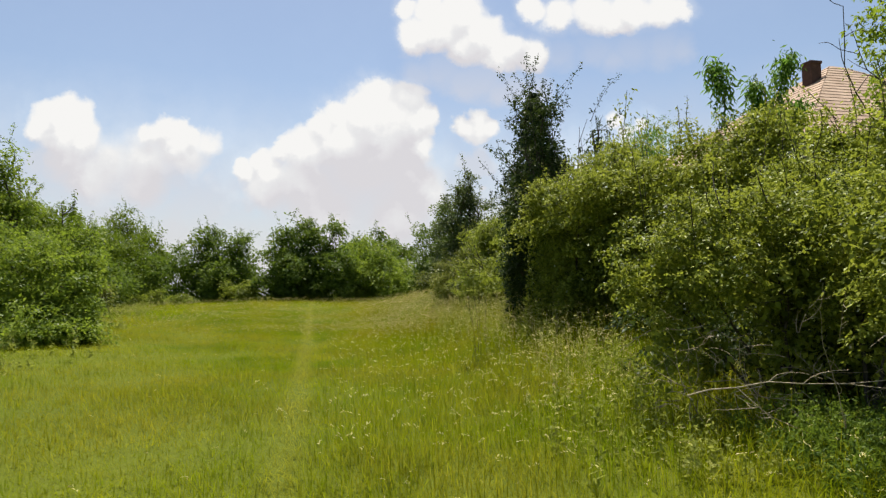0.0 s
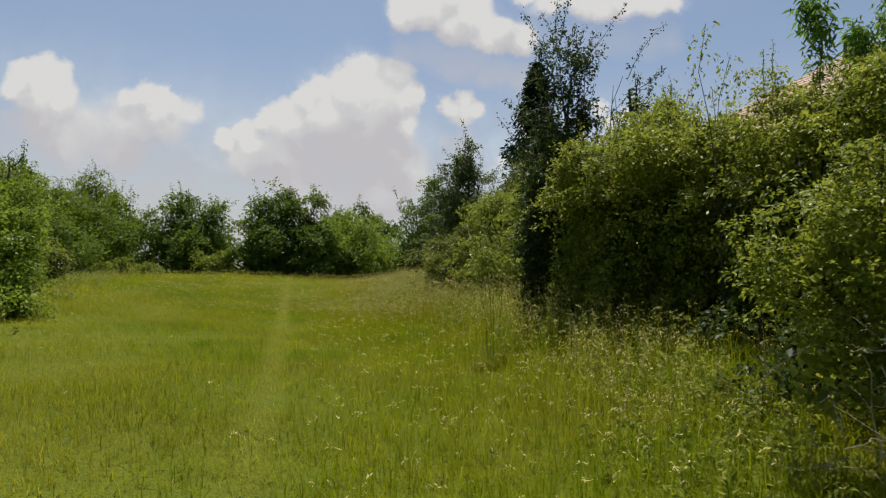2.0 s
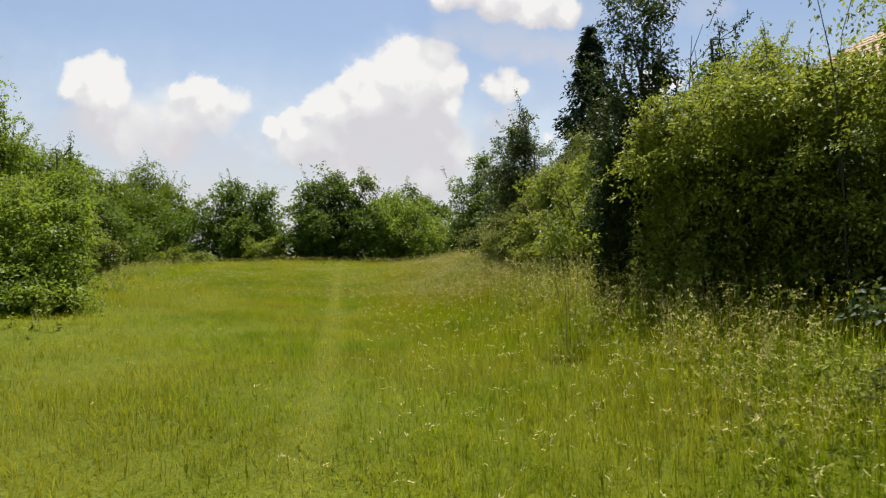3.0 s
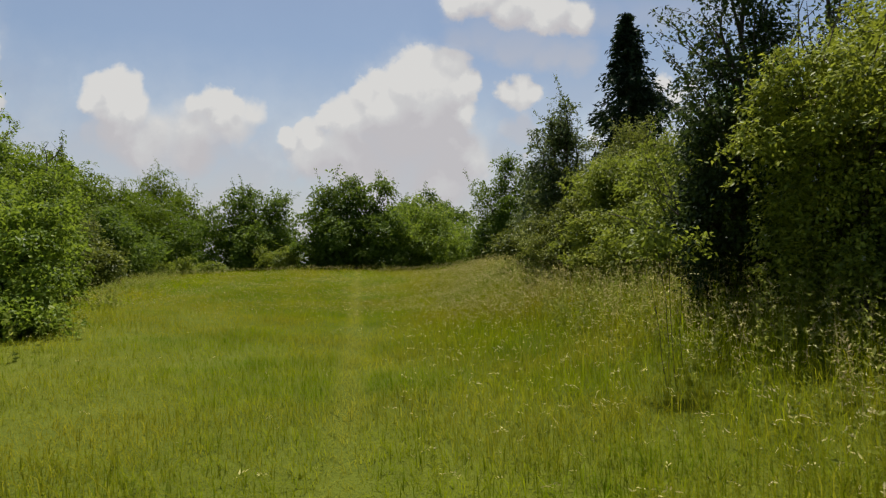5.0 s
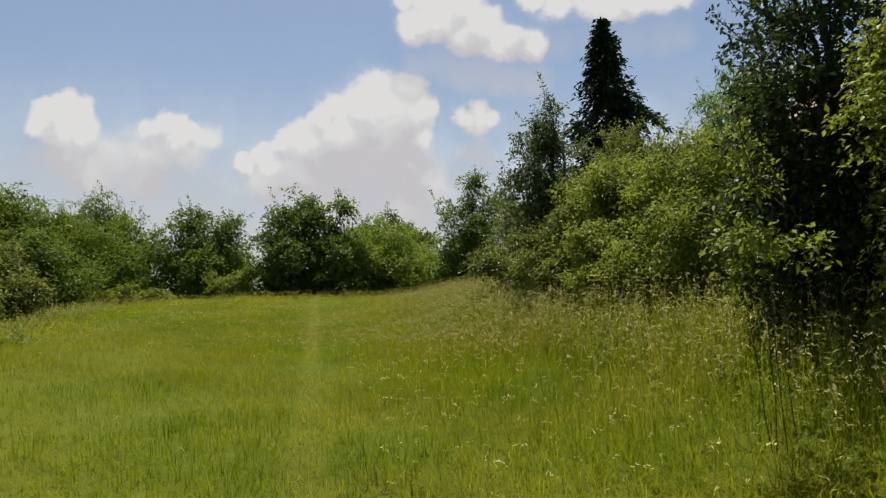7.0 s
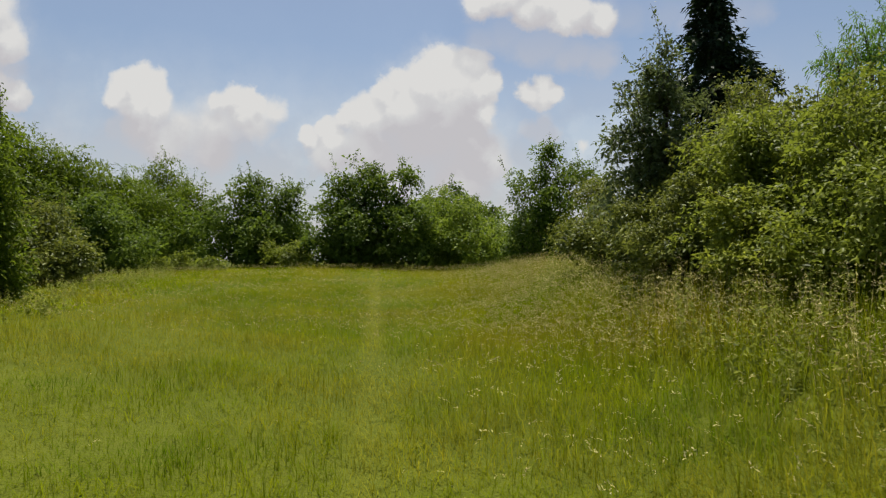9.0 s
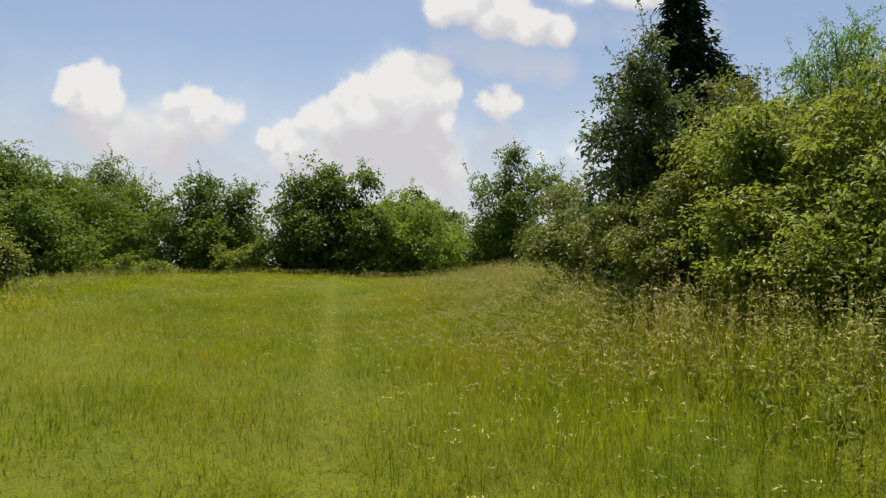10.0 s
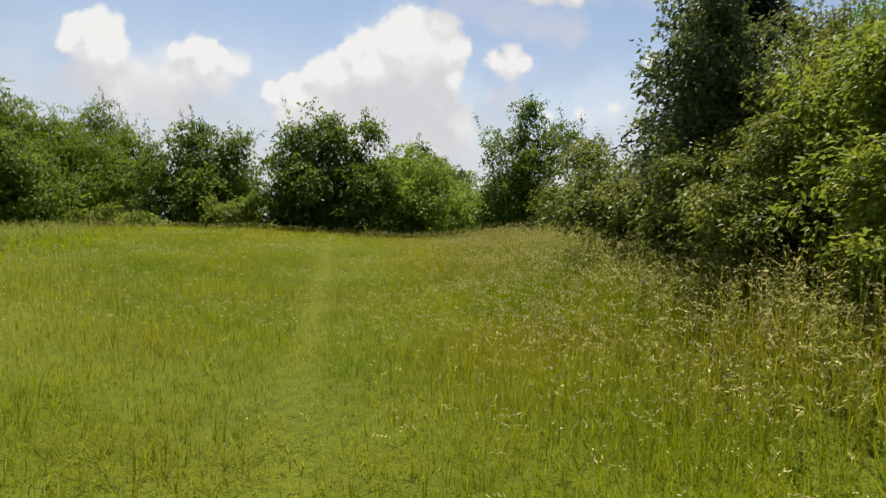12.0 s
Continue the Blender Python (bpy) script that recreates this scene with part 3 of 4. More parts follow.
plant("pear_tree", "slender silvery-green pear tree with upright twigs", "tree", [(1.02, 25.6, 5.34, 0.33, 0.33, 0.64), (0.65, 25.6, 4.6, 0.67, 0.67, 0.76), (1.36, 25.8, 4.43, 0.61, 0.61, 0.84), (0.49, 25.4, 3.67, 0.81, 0.81, 0.74), (1.31, 25.4, 3.48, 0.81, 0.81, 0.81), (0.85, 25.2, 2.78, 1.02, 0.95, 0.73)], SILVER, 2600, 11, 0.082, 0.26, 0.45, 0.07, shoots=60, shoot_len=0.7, seed=22, shaggy=0.13)
plant("hedge_bush", "broad olive-green hedge bush with reddish twigs", "bush", [(0.81, 23.2, 2.3, 0.66, 0.66, 0.67), (0.36, 24.0, 2.1, 0.62, 0.62, 0.63), (1.54, 24.0, 3.08, 0.71, 0.71, 0.72), (2.43, 24.6, 3.53, 0.84, 0.84, 0.86), (0.21, 22.6, 1.71, 0.69, 0.51, 0.39)], OLIVE, 4600, 14, 0.048, 0.24, 0.5, 0.035, shoots=35, shoot_len=0.6, blossoms=60, seed=23)
plant("rose_bush", "low arching rose bush with bright green leaves", "bush", [(1.12, 21.2, 2.0, 0.58, 0.58, 0.5), (1.92, 21.6, 2.23, 0.62, 0.62, 0.59), (1.09, 20.4, 1.59, 0.65, 0.47, 0.36), (2.88, 22.4, 2.59, 0.67, 0.67, 0.77), (1.8, 20.4, 1.71, 0.52, 0.52, 0.47)], HEDGE, 3900, 14, 0.052, 0.22, 0.5, 0.03, shoots=40, shoot_len=0.5, blossoms=60, seed=24)
plant("hazel_bush", "tall hazel bush behind the hedge, green and brown", "bush", [(4.17, 27.0, 4.34, 0.79, 0.79, 0.81), (5.19, 27.0, 4.38, 0.9, 0.9, 0.86), (5.24, 26.0, 3.74, 0.93, 0.93, 1.06), (3.26, 27.5, 4.88, 0.64, 0.64, 0.72)], OLIVE, 3000, 14, 0.075, 0.28, 0.6, 0.05, shoots=40, shoot_len=0.8, seed=25)
plant("hedge_bush", "rounded hedge bush in front of the far trees", "bush", [(1.38, 31.0, 2.61, 0.74, 0.74, 0.82), (0.93, 31.0, 1.87, 0.74, 0.74, 0.6), (1.98, 31.0, 2.9, 0.59, 0.59, 0.9)], OLIVE, 3000, 9, 0.08, 0.22, 0.5, 0.04, shoots=20, seed=26)
plant("hedge_bush", "olive hedge bush in the distance", "bush", [(1.85, 43.0, 4.35, 0.99, 0.99, 1.01), (2.06, 40.0, 3.39, 1.0, 1.0, 1.35), (1.18, 41.0, 2.54, 1.39, 1.37, 1.05), (2.11, 38.0, 2.21, 1.03, 1.03, 0.93)], OLIVE, 3200, 9, 0.1, 0.28, 0.5, 0.04, shoots=20, seed=27)
plant("cherry_tree", "distant cherry tree with an open twiggy top", "tree", [(0.02, 49.0, 6.77, 0.84, 0.84, 1.14), (1.41, 49.0, 5.69, 1.14, 1.14, 1.14), (-0.84, 49.0, 5.12, 1.14, 1.14, 1.21), (0.45, 48.5, 4.31, 1.77, 1.77, 1.48), (-0.19, 48.0, 2.67, 2.03, 1.44, 1.11), (-1.38, 47.5, 2.53, 0.86, 0.86, 1.0)], MAPLE, 3000, 12, 0.115, 0.42, 0.55, 0.09, shoots=40, shoot_len=1.0, seed=28, shaggy=0.14)
plant("willow", "light green willow with drooping twigs behind the hedge", "tree", [(11.46, 38.0, 9.95, 1.01, 1.01, 0.83), (12.67, 38.0, 9.71, 1.21, 1.21, 1.14), (10.22, 38.0, 8.93, 0.77, 0.77, 0.79), (12.02, 38.0, 8.06, 1.81, 1.81, 1.46)], PEACH, 3600, 9, 0.13, 0.4, 0.25, 0.12, shoots=20, shoot_len=1.0, seed=29, droop=0.7, fill=False)

# far edge of the meadow
plant("maple_tree", "dark green field maple with a ragged top", "tree", [(-10.37, 49.2, 6.13, 0.97, 0.97, 1.34), (-11.23, 49.0, 5.11, 1.29, 1.29, 1.43), (-8.98, 49.0, 5.23, 1.27, 1.27, 1.27), (-7.96, 49.4, 5.73, 0.71, 0.71, 1.21), (-10.49, 48.5, 3.33, 2.37, 2.24, 1.72), (-8.26, 48.4, 3.15, 1.87, 1.87, 1.55), (-11.69, 48.2, 2.55, 1.42, 1.42, 1.09)], MAPLE, 5200, 12, 0.125, 0.45, 0.6, 0.11, shoots=30, shoot_len=0.9, seed=31, skirt=0.95)
plant("maple_tree", "dark green field maple with two rounded tops", "tree", [(-18.71, 53.0, 5.42, 1.65, 1.65, 1.43), (-16.16, 52.5, 4.98, 1.36, 1.36, 1.41), (-19.04, 52.0, 3.42, 2.15, 2.15, 1.74), (-16.36, 51.5, 3.02, 2.1, 2.1, 1.71)], MAPLE, 3800, 12, 0.125, 0.45, 0.6, 0.1, shoots=25, shoot_len=0.9, seed=32, skirt=0.95)
plant("willow_bush", "light green bushy willow beside the dark maple", "bush", [(-6.1, 52.0, 4.5, 1.42, 1.42, 1.18), (-4.69, 51.0, 3.87, 1.47, 1.47, 1.32), (-6.25, 50.0, 2.87, 1.93, 1.68, 1.29), (-3.96, 49.0, 2.5, 1.7, 1.22, 0.94), (-2.91, 52.0, 2.91, 1.0, 1.0, 1.0)], HAW, 4500, 9, 0.12, 0.34, 0.5, 0.05, shoots=20, shoot_len=0.8, seed=33, skirt=0.95)
plant("shrub", "small pale yellow-green shrub in the grass", "shrub", [(-14.33, 47.5, 1.89, 1.14, 0.87, 0.67), (-13.79, 47.3, 1.58, 0.75, 0.62, 0.48)], LIME, 900, 8, 0.1, 0.25, 0.5, 0.03, seed=34, skirt=0.95)
plant("shrub", "low yellow-green shrub at the foot of the trees", "shrub", [(-19.65, 46.0, 1.62, 0.74, 0.53, 0.41), (-20.36, 45.0, 1.39, 0.49, 0.38, 0.29), (-17.58, 45.0, 1.37, 0.84, 0.38, 0.29)], LIME, 700, 8, 0.1, 0.22, 0.5, 0.02, seed=35, skirt=0.95)
plant("far_trees", "treetops behind the meadow's edge, grey-green with distance", "trees", [(-6.28, 69.0, 7.36, 0.67, 0.67, 0.86), (-7.08, 68.0, 5.85, 2.36, 1.53, 1.18), (-4.31, 70.0, 5.72, 2.18, 1.39, 1.07), (-9.21, 70.0, 5.79, 1.97, 1.6, 1.23)], MAPLE, 3000, 9, 0.17, 0.45, 0.6, 0.12, shoots=20, shoot_len=1.0, seed=36, skirt=0.95)
plant("far_bush", "distant dark bushes closing the gap in the hedge", "bush", [(-1.68, 62.0, 2.95, 1.02, 1.02, 1.23), (-0.73, 60.0, 3.47, 1.17, 1.17, 1.57), (-2.71, 62.0, 2.35, 1.02, 1.02, 0.82)], MAPLE, 2200, 9, 0.15, 0.4, 0.6, 0.06, seed=37, skirt=0.95)
plant("locust_tree", "feathery black locust tree, soft bright green", "tree", [(-34.74, 54.0, 7.45, 3.01, 3.01, 2.85), (-32.62, 55.0, 6.77, 2.44, 2.44, 2.7), (-35.91, 52.0, 6.86, 3.09, 3.09, 3.27), (-32.78, 53.0, 3.97, 4.66, 3.84, 2.95)], LOCUST, 8000, 9, 0.15, 0.45, 0.4, 0.15, shoots=30, shoot_len=1.2, seed=38, skirt=0.95)
plant("locust_tree", "feathery black locust tree, soft green", "tree", [(-32.05, 60.0, 6.45, 2.68, 2.68, 2.14), (-32.98, 58.0, 6.28, 2.59, 2.59, 2.26), (-29.53, 58.0, 4.19, 3.41, 3.41, 2.85)], LOCUST, 6500, 9, 0.15, 0.45, 0.4, 0.15, shoots=20, shoot_len=1.2, seed=39, skirt=0.95)
plant("locust_tree", "black locust with a pointed leafy top", "tree", [(-32.82, 70.0, 8.41, 1.7, 1.7, 2.04), (-30.21, 69.0, 6.75, 2.34, 2.34, 2.01), (-34.4, 69.0, 6.82, 2.37, 2.37, 2.26), (-31.26, 68.0, 4.22, 3.57, 3.57, 2.96)], LOCUST, 6500, 9, 0.16, 0.48, 0.4, 0.15, shoots=40, shoot_len=1.5, seed=40, skirt=0.95)

for i, x0 in enumerate((-46, -35, -24, -13, -4)):
    row = [(x0 + 2.4 * j, 58 + 2 * math.sin(i * 3 + j * 2.1), 1.9 + (0.9 if i in (2, 3) else 0) + 0.5 * math.sin(i + j * 1.7), 1.7, 1.4, (2.1 if i in (2, 3) else 1.5) + 0.4 * math.sin(j * 2 + i)) for j in range(5)]
    plant("far_bush", "dark low bush closing the far edge of the meadow", "bush", row, MAPLE, 2200, 8, 0.16, 0.4, 0.6, 0.05, seed=80 + i, skirt=0.95, group="far bushes")

# left of the meadow
plant("hawthorn_bush", "tall hawthorn bush, sunlit green with pale blossoms", "bush", [(-10.4, 19.0, 2.35, 0.8, 0.75, 0.7), (-10.17, 18.6, 1.75, 0.92, 0.92, 0.85), (-9.83, 18.2, 1.0, 0.79, 0.79, 0.66), (-12.03, 19.2, 2.3, 1.22, 1.22, 1.2), (-11.31, 18.4, 1.29, 1.17, 1.17, 1.01), (-13.5, 20.0, 2.6, 1.15, 1.15, 1.3), (-11.6, 21.0, 2.9, 1.0, 1.0, 1.0), (-9.6, 17.5, 0.6, 0.9, 0.8, 0.5), (-11.0, 17.2, 0.8, 1.2, 0.9, 0.65)], HAW, 6400, 12, 0.072, 0.26, 0.55, 0.05, shoots=60, shoot_len=0.8, blossoms=200, seed=41, skirt=0.85)
plant("hawthorn_bush", "sunlit hawthorn bush with reddish shoots", "bush", [(-15.0, 26.2, 2.4, 1.0, 1.0, 1.3), (-15.0, 26.5, 3.7, 1.05, 1.05, 1.2), (-14.6, 26.6, 1.6, 0.72, 0.72, 0.9), (-16.2, 26.0, 2.0, 1.3, 1.3, 1.4)], LOCUST, 3500, 9, 0.085, 0.24, 0.5, 0.05, shoots=20, blossoms=60, seed=42, skirt=0.85)
plant("hawthorn_bush", "rounded olive-green bush in front of locust trees", "bush", [(-18.97, 34.0, 2.06, 1.78, 1.78, 1.49), (-17.02, 33.0, 1.46, 0.9, 0.9, 0.76), (-19.85, 33.0, 2.24, 1.42, 1.42, 1.53), (-18.24, 32.0, 1.12, 1.72, 0.94, 0.72)], OLIVE, 5000, 9, 0.095, 0.26, 0.5, 0.05, shoots=25, blossoms=40, seed=43, skirt=0.85)
plant("maple_bush", "dark green bush in front of the locust trees", "bush", [(-24.07, 46.0, 3.52, 2.07, 2.07, 1.97), (-24.99, 45.0, 2.89, 1.56, 1.56, 1.47), (-22.81, 45.0, 2.28, 2.14, 1.34, 1.03)], MAPLE, 3500, 9, 0.12, 0.32, 0.55, 0.05, shoots=15, seed=44, skirt=0.85)
plant("hawthorn_bush", "tall hawthorn tree behind the sunlit bush", "tree", [(-16.0, 24.5, 6.3, 0.9, 0.9, 1.0), (-15.8, 24.4, 5.0, 1.0, 1.0, 1.2), (-16.0, 24.5, 3.4, 1.3, 1.3, 1.5), (-13.9, 22.6, 2.7, 1.2, 1.2, 1.4), (-12.5, 22.0, 2.1, 1.0, 1.0, 1.1)], HAW, 6000, 9, 0.08, 0.22, 0.55, 0.06, shoots=40, shoot_len=0.9, blossoms=80, seed=45, skirt=0.85)


def conifer(label, lobes, seed):
    """A spruce: whorls of drooping boughs that grow longer downwards."""
    rng = np.random.default_rng(seed)
    top = np.array(lobes[0][:3]) + [0, 0, lobes[0][5]]
    foot = np.array([top[0], top[1], float(hills(top[0], top[1]))])
    thing = tagged(new("spruce_tree"), label, "tree")
    thing.location = foot
    height = top[2] - foot[2]
    hung("trunk", mesh_of("trunk", *tube(np.linspace([0, 0, -0.1], [0, 0, height], 8), 0.22, 0.02, 8), BARK), thing, "brown bark")
    pieces = []
    for h in np.arange(1.2, height, 0.16):
        down = height - h
        reach = 0.06 + 2.75 * (0.85 + 0.25 * math.sin(down * 2.1 + 0.6)) * (1 - math.exp(-down / 3.6)) * rng.uniform(0.75, 1.15)
        for a in rng.uniform(0, 2 * math.pi, 9):
            r = reach * rng.uniform(0.6, 1.15)
            if 2.6 < down < 4.6 and abs(a - 0.2) < 0.7:
                r *= 1.5
            k = int(14 + 26 * r)
            s = rng.uniform(0.05, 1, k)
            p = np.stack([np.cos(a) * s * r, np.sin(a) * s * r, h - 0.55 * s * s * r * 0.6 + 0 * s], 1) + rng.normal(size=(k, 3)) * 0.07
            d = unit(np.array([math.cos(a), math.sin(a), -0.5]) + rng.normal(size=(k, 3)) * 0.5)
            pieces.append(leaves(rng, p, d, rng.uniform(0.14, 0.32, k), 0.36))
    hung("crown", mesh_of("crown", *joined(pieces), NEEDLE), thing)
    return thing


conifer("tall dark spruce with drooping boughs behind the hedge", [(5.08, 36.0, 11.87, 0.15, 0.15, 0.29), (5.06, 36.0, 10.15, 0.68, 0.68, 1.47), (5.09, 36.0, 8.2, 1.33, 1.33, 1.34), (5.17, 36.0, 6.04, 1.8, 1.8, 1.92)], 51)


def sprig_tree(name, label, x, y, stems, seed, mat, k, leaf, slim, loose):
    """A young peach tree: long drooping leaves along a few upright rods."""
    rng = np.random.default_rng(seed)
    foot = np.array([x, y, float(hills(x, y))])
    thing = tagged(new(name), label, "tree")
    thing.location = foot
    wood, crowns = [], []
    for ex, ey, ez in stems:
        line = bow(rng, foot - [0, 0, 0.1], (ex, ey, ez), 0.05, 9)
        wood.append(tube(line, 0.2 * leaf, 0.05 * leaf, 5))
        s = 1 - np.abs(rng.normal(size=k)) * 0.11
        p = np.stack([np.interp(s, np.linspace(0, 1, 9), line[:, c]) for c in range(3)], 1) + rng.normal(size=(k, 3)) * loose
        d = unit(np.stack([rng.normal(size=k), rng.normal(size=k), -1.0 + rng.normal(size=k) * 0.4], 1))
        crowns.append(leaves(rng, p, d, rng.uniform(0.7, 1.3, k) * leaf, slim))
    v, t = joined(crowns)
    hung("crown", mesh_of("crown", v - foot, t, mat), thing)
    v, t = joined(wood)
    hung("stem", mesh_of("stem", v - foot, t, BARK), thing)


sprig_tree("peach_tree", "young peach tree with long bright drooping leaves", 5.4, 11.9, [(5.0, 11.7, 5.55), (5.6, 11.7, 5.2), (6.2, 11.8, 5.75), (6.5, 12.0, 4.9), (5.9, 12.1, 4.8)], 61, PEACH, 560, 0.14, 0.26, 0.1)
sprig_tree("sapling", "thin leafy sapling standing out above the hedge", 4.1, 12.4, [(3.1, 11.1, 4.85), (3.4, 11.2, 4.4)], 62, HEDGE, 70, 0.07, 0.45, 0.1)


def bare_branch(label, lines, r, mat, seed):
    """Leafless branches with their twigs: one mesh, or a thing with a stem for each line."""
    rng = np.random.default_rng(seed)
    root = np.array(lines[0][0], float)
    if len(lines) > 1:
        thing = tagged(new("dead_branches"), label, "branches")
        thing.location = root
    for a, b in lines:
        main = bow(rng, a, b, 0.16, 8)
        pieces = [tube(main, r, r * 0.4, 5)]
        for i in (2, 3, 4, 5, 6, 7):
            way = unit((main[i] - main[i - 1]) / np.linalg.norm(main[i] - main[i - 1]) + rng.normal(size=3) * 0.7)
            pieces.append(tube(bow(rng, main[i], main[i] + way * np.linalg.norm(np.subtract(b, a)) * rng.uniform(0.1, 0.3), 0.16, 5), r * 0.5, r * 0.2, 4))
        v, t = joined(pieces)
        if len(lines) > 1:
            hung("stem", mesh_of("stem", v - root, t, mat), thing)
        else:
            ob = new("dead_branch", mesh_of("dead_branch", v - root, t, mat))
            ob.location = root
            tagged(ob, label, "branch")


bare_branch("long pale dead branch lying low in the rose bush", [((2.1, 5.9, 0.62), (3.8, 5.1, 0.78))], 0.007, TWIG, 75)
bare_branch("pale dead twigs under the rose bush", [((2.6, 6.6, 0.05), (2.2, 6.5, 1.0)), ((3.0, 6.2, 0.05), (2.5, 5.9, 0.95)), ((3.3, 5.6, 0.05), (2.9, 5.2, 1.1)), ((2.9, 6.4, 0.1), (1.9, 6.0, 0.75)), ((3.4, 5.9, 0.2), (2.3, 5.4, 0.7))], 0.006, TWIG, 72)
rng = np.random.default_rng(77)
tangle = []
for _ in range(110):
    foot = np.array([rng.uniform(2.1, 4.6), 0, rng.uniform(0.05, 1.25)])
    foot[1] = 6.75 - 0.45 * (foot[0] - 2.1) + rng.normal() * 0.25
    way = unit(rng.normal(size=3) * [1, 0.6, 0.55] + np.array([-0.3, -0.3, 0.1]))
    tangle.append((tuple(foot), tuple(foot + way * rng.uniform(0.15, 0.48))))
bare_branch("tangle of pale dead briar stems under the rose bush", tangle, 0.0042, TWIG, 78)
bare_branch("dark crooked dead branch sticking out of the hawthorns", [((-14.7, 26.0, 4.2), (-14.75, 26.0, 5.25)), ((-14.7, 26.0, 4.8), (-14.2, 26.0, 5.3))], 0.03, BARK, 76)
bare_branch("bare grey branch above the hedge", [((6.2, 8.4, 2.9), (4.9, 8.0, 4.9)), ((6.3, 8.5, 3.2), (5.0, 8.2, 4.5)), ((6.2, 8.4, 3.6), (5.6, 8.2, 5.6))], 0.012, BARK, 73)


# ---- house ----
def box(bm, x0, y0, z0, x1, y1, z1):
    m = Matrix.Translation(((x0 + x1) / 2, (y0 + y1) / 2, (z0 + z1) / 2)) @ Matrix.Diagonal((x1 - x0, y1 - y0, z1 - z0, 1))
    bmesh.ops.create_cube(bm, size=1, matrix=m)


def house():
    thing = tagged(new("house"), "plastered house with tan tiled hip roof and brick chimney", "house")
    thing.matrix_basis = pose(14.85, 24.8, 0.3, 0, 0, 14)
    bm = bmesh.new()
    box(bm, -6.0, -5.0, -0.8, 6.0, 5.0, 5.3)
    part("wall", bm, WALL, thing)
    eave, ridge, hx, hy, half = 5.3, 9.4, 6.6, 5.6, 0.25
    ra, rb = Vector((-half, 0, ridge)), Vector((half, 0, ridge))
    c = [Vector((-hx, -hy, eave)), Vector((hx, -hy, eave)), Vector((hx, hy, eave)), Vector((-hx, hy, eave))]
    for a, b, top_b, top_a in ((c[0], c[1], rb, ra), (c[1], c[2], rb, rb), (c[2], c[3], ra, rb), (c[3], c[0], ra, ra)):
        bm = bmesh.new()
        corners = [a, b, top_b] if top_a == top_b else [a, b, top_b, top_a]
        bm.faces.new([bm.verts.new(p) for p in corners])
        slope = part("roof_slope", bm, TILE, thing, "tan roof tiles in courses")
        normal = (b - a).cross(top_a - a).normalized() * 0.015
        k = 22
        for i in range(k):
            s0, s1 = i / k, min((i + 1.12) / k, 1)
            bm = bmesh.new()
            low = [a.lerp(top_a, s0) + normal * 2.2, b.lerp(top_b, s0) + normal * 2.2]
            high = [b.lerp(top_b, s1) + normal, a.lerp(top_a, s1) + normal]
            under = [a.lerp(top_a, s0) + normal * 0.5, b.lerp(top_b, s0) + normal * 0.5]
            vs, us = [bm.verts.new(p) for p in low + high], [bm.verts.new(p) for p in under]
            bm.faces.new(vs)
            bm.faces.new((us[0], us[1], vs[1], vs[0]))
            part("tile_course", bm, TILE, slope)
    bm = bmesh.new()
    box(bm, -1.93, -0.9, 6.6, -1.5, -0.47, 9.12)
    chimney = part("chimney", bm, BRICK, thing, "dark brick chimney")
    bm = bmesh.new()
    box(bm, -1.96, -0.93, 9.12, -1.47, -0.44, 9.22)
    part("cap", bm, BRICK, chimney)


house()


# ---- grass ----
def meadow_height(x, y):
    near = np.clip((x - hedge_line(y) + 4.5) / 3.5, 0, 1) * np.interp(y, [3, 9], [0.35, 1])
    track = np.exp(-(((x + 0.3 + 0.188 * y) / 0.22) ** 2))
    patch = np.sin(x * 1.1 + np.sin(y * 0.6) * 2) * np.sin(y * 0.9 + 1.3 * np.sin(x * 0.5))
    return (0.17 + 0.29 * near + 0.06 * patch) * (1 - 0.3 * track)


def blades(rng, x, y, h, width, lean=1.5, simple=False):
    """Tapered, bent blades of three triangles."""
    k = len(x)
    a = rng.uniform(0, 2 * math.pi, k)
    side = np.stack([np.cos(a), np.sin(a), 0 * a], 1) * (width / 2)[:, None]
    out = np.stack([-np.sin(a), np.cos(a), 0 * a], 1) * (np.minimum(h, 0.3) * rng.normal(size=k) * lean)[:, None] + np.array([-0.05, 0.0, 0]) * h[:, None]
    foot = np.stack([x, y, hills(x, y) - 0.03], 1)
    up = np.array([0, 0, 1.0]) * h[:, None]
    mid = foot + up * 0.62 + out * 0.28
    tip = foot + up * 0.92 + out
    verts = np.stack([foot - side, foot + side, mid - side * 0.75, mid + side * 0.75, tip], 1).reshape(-1, 3)
    if simple:
        i = np.arange(k)[:, None] * 3
        return np.stack([foot - side, foot + side, tip], 1).reshape(-1, 3), i + [0, 1, 2]
    i = np.arange(k)[:, None] * 5
    return verts, np.concatenate([i + [0, 1, 3], i + [0, 3, 2], i + [2, 3, 4]], 0)


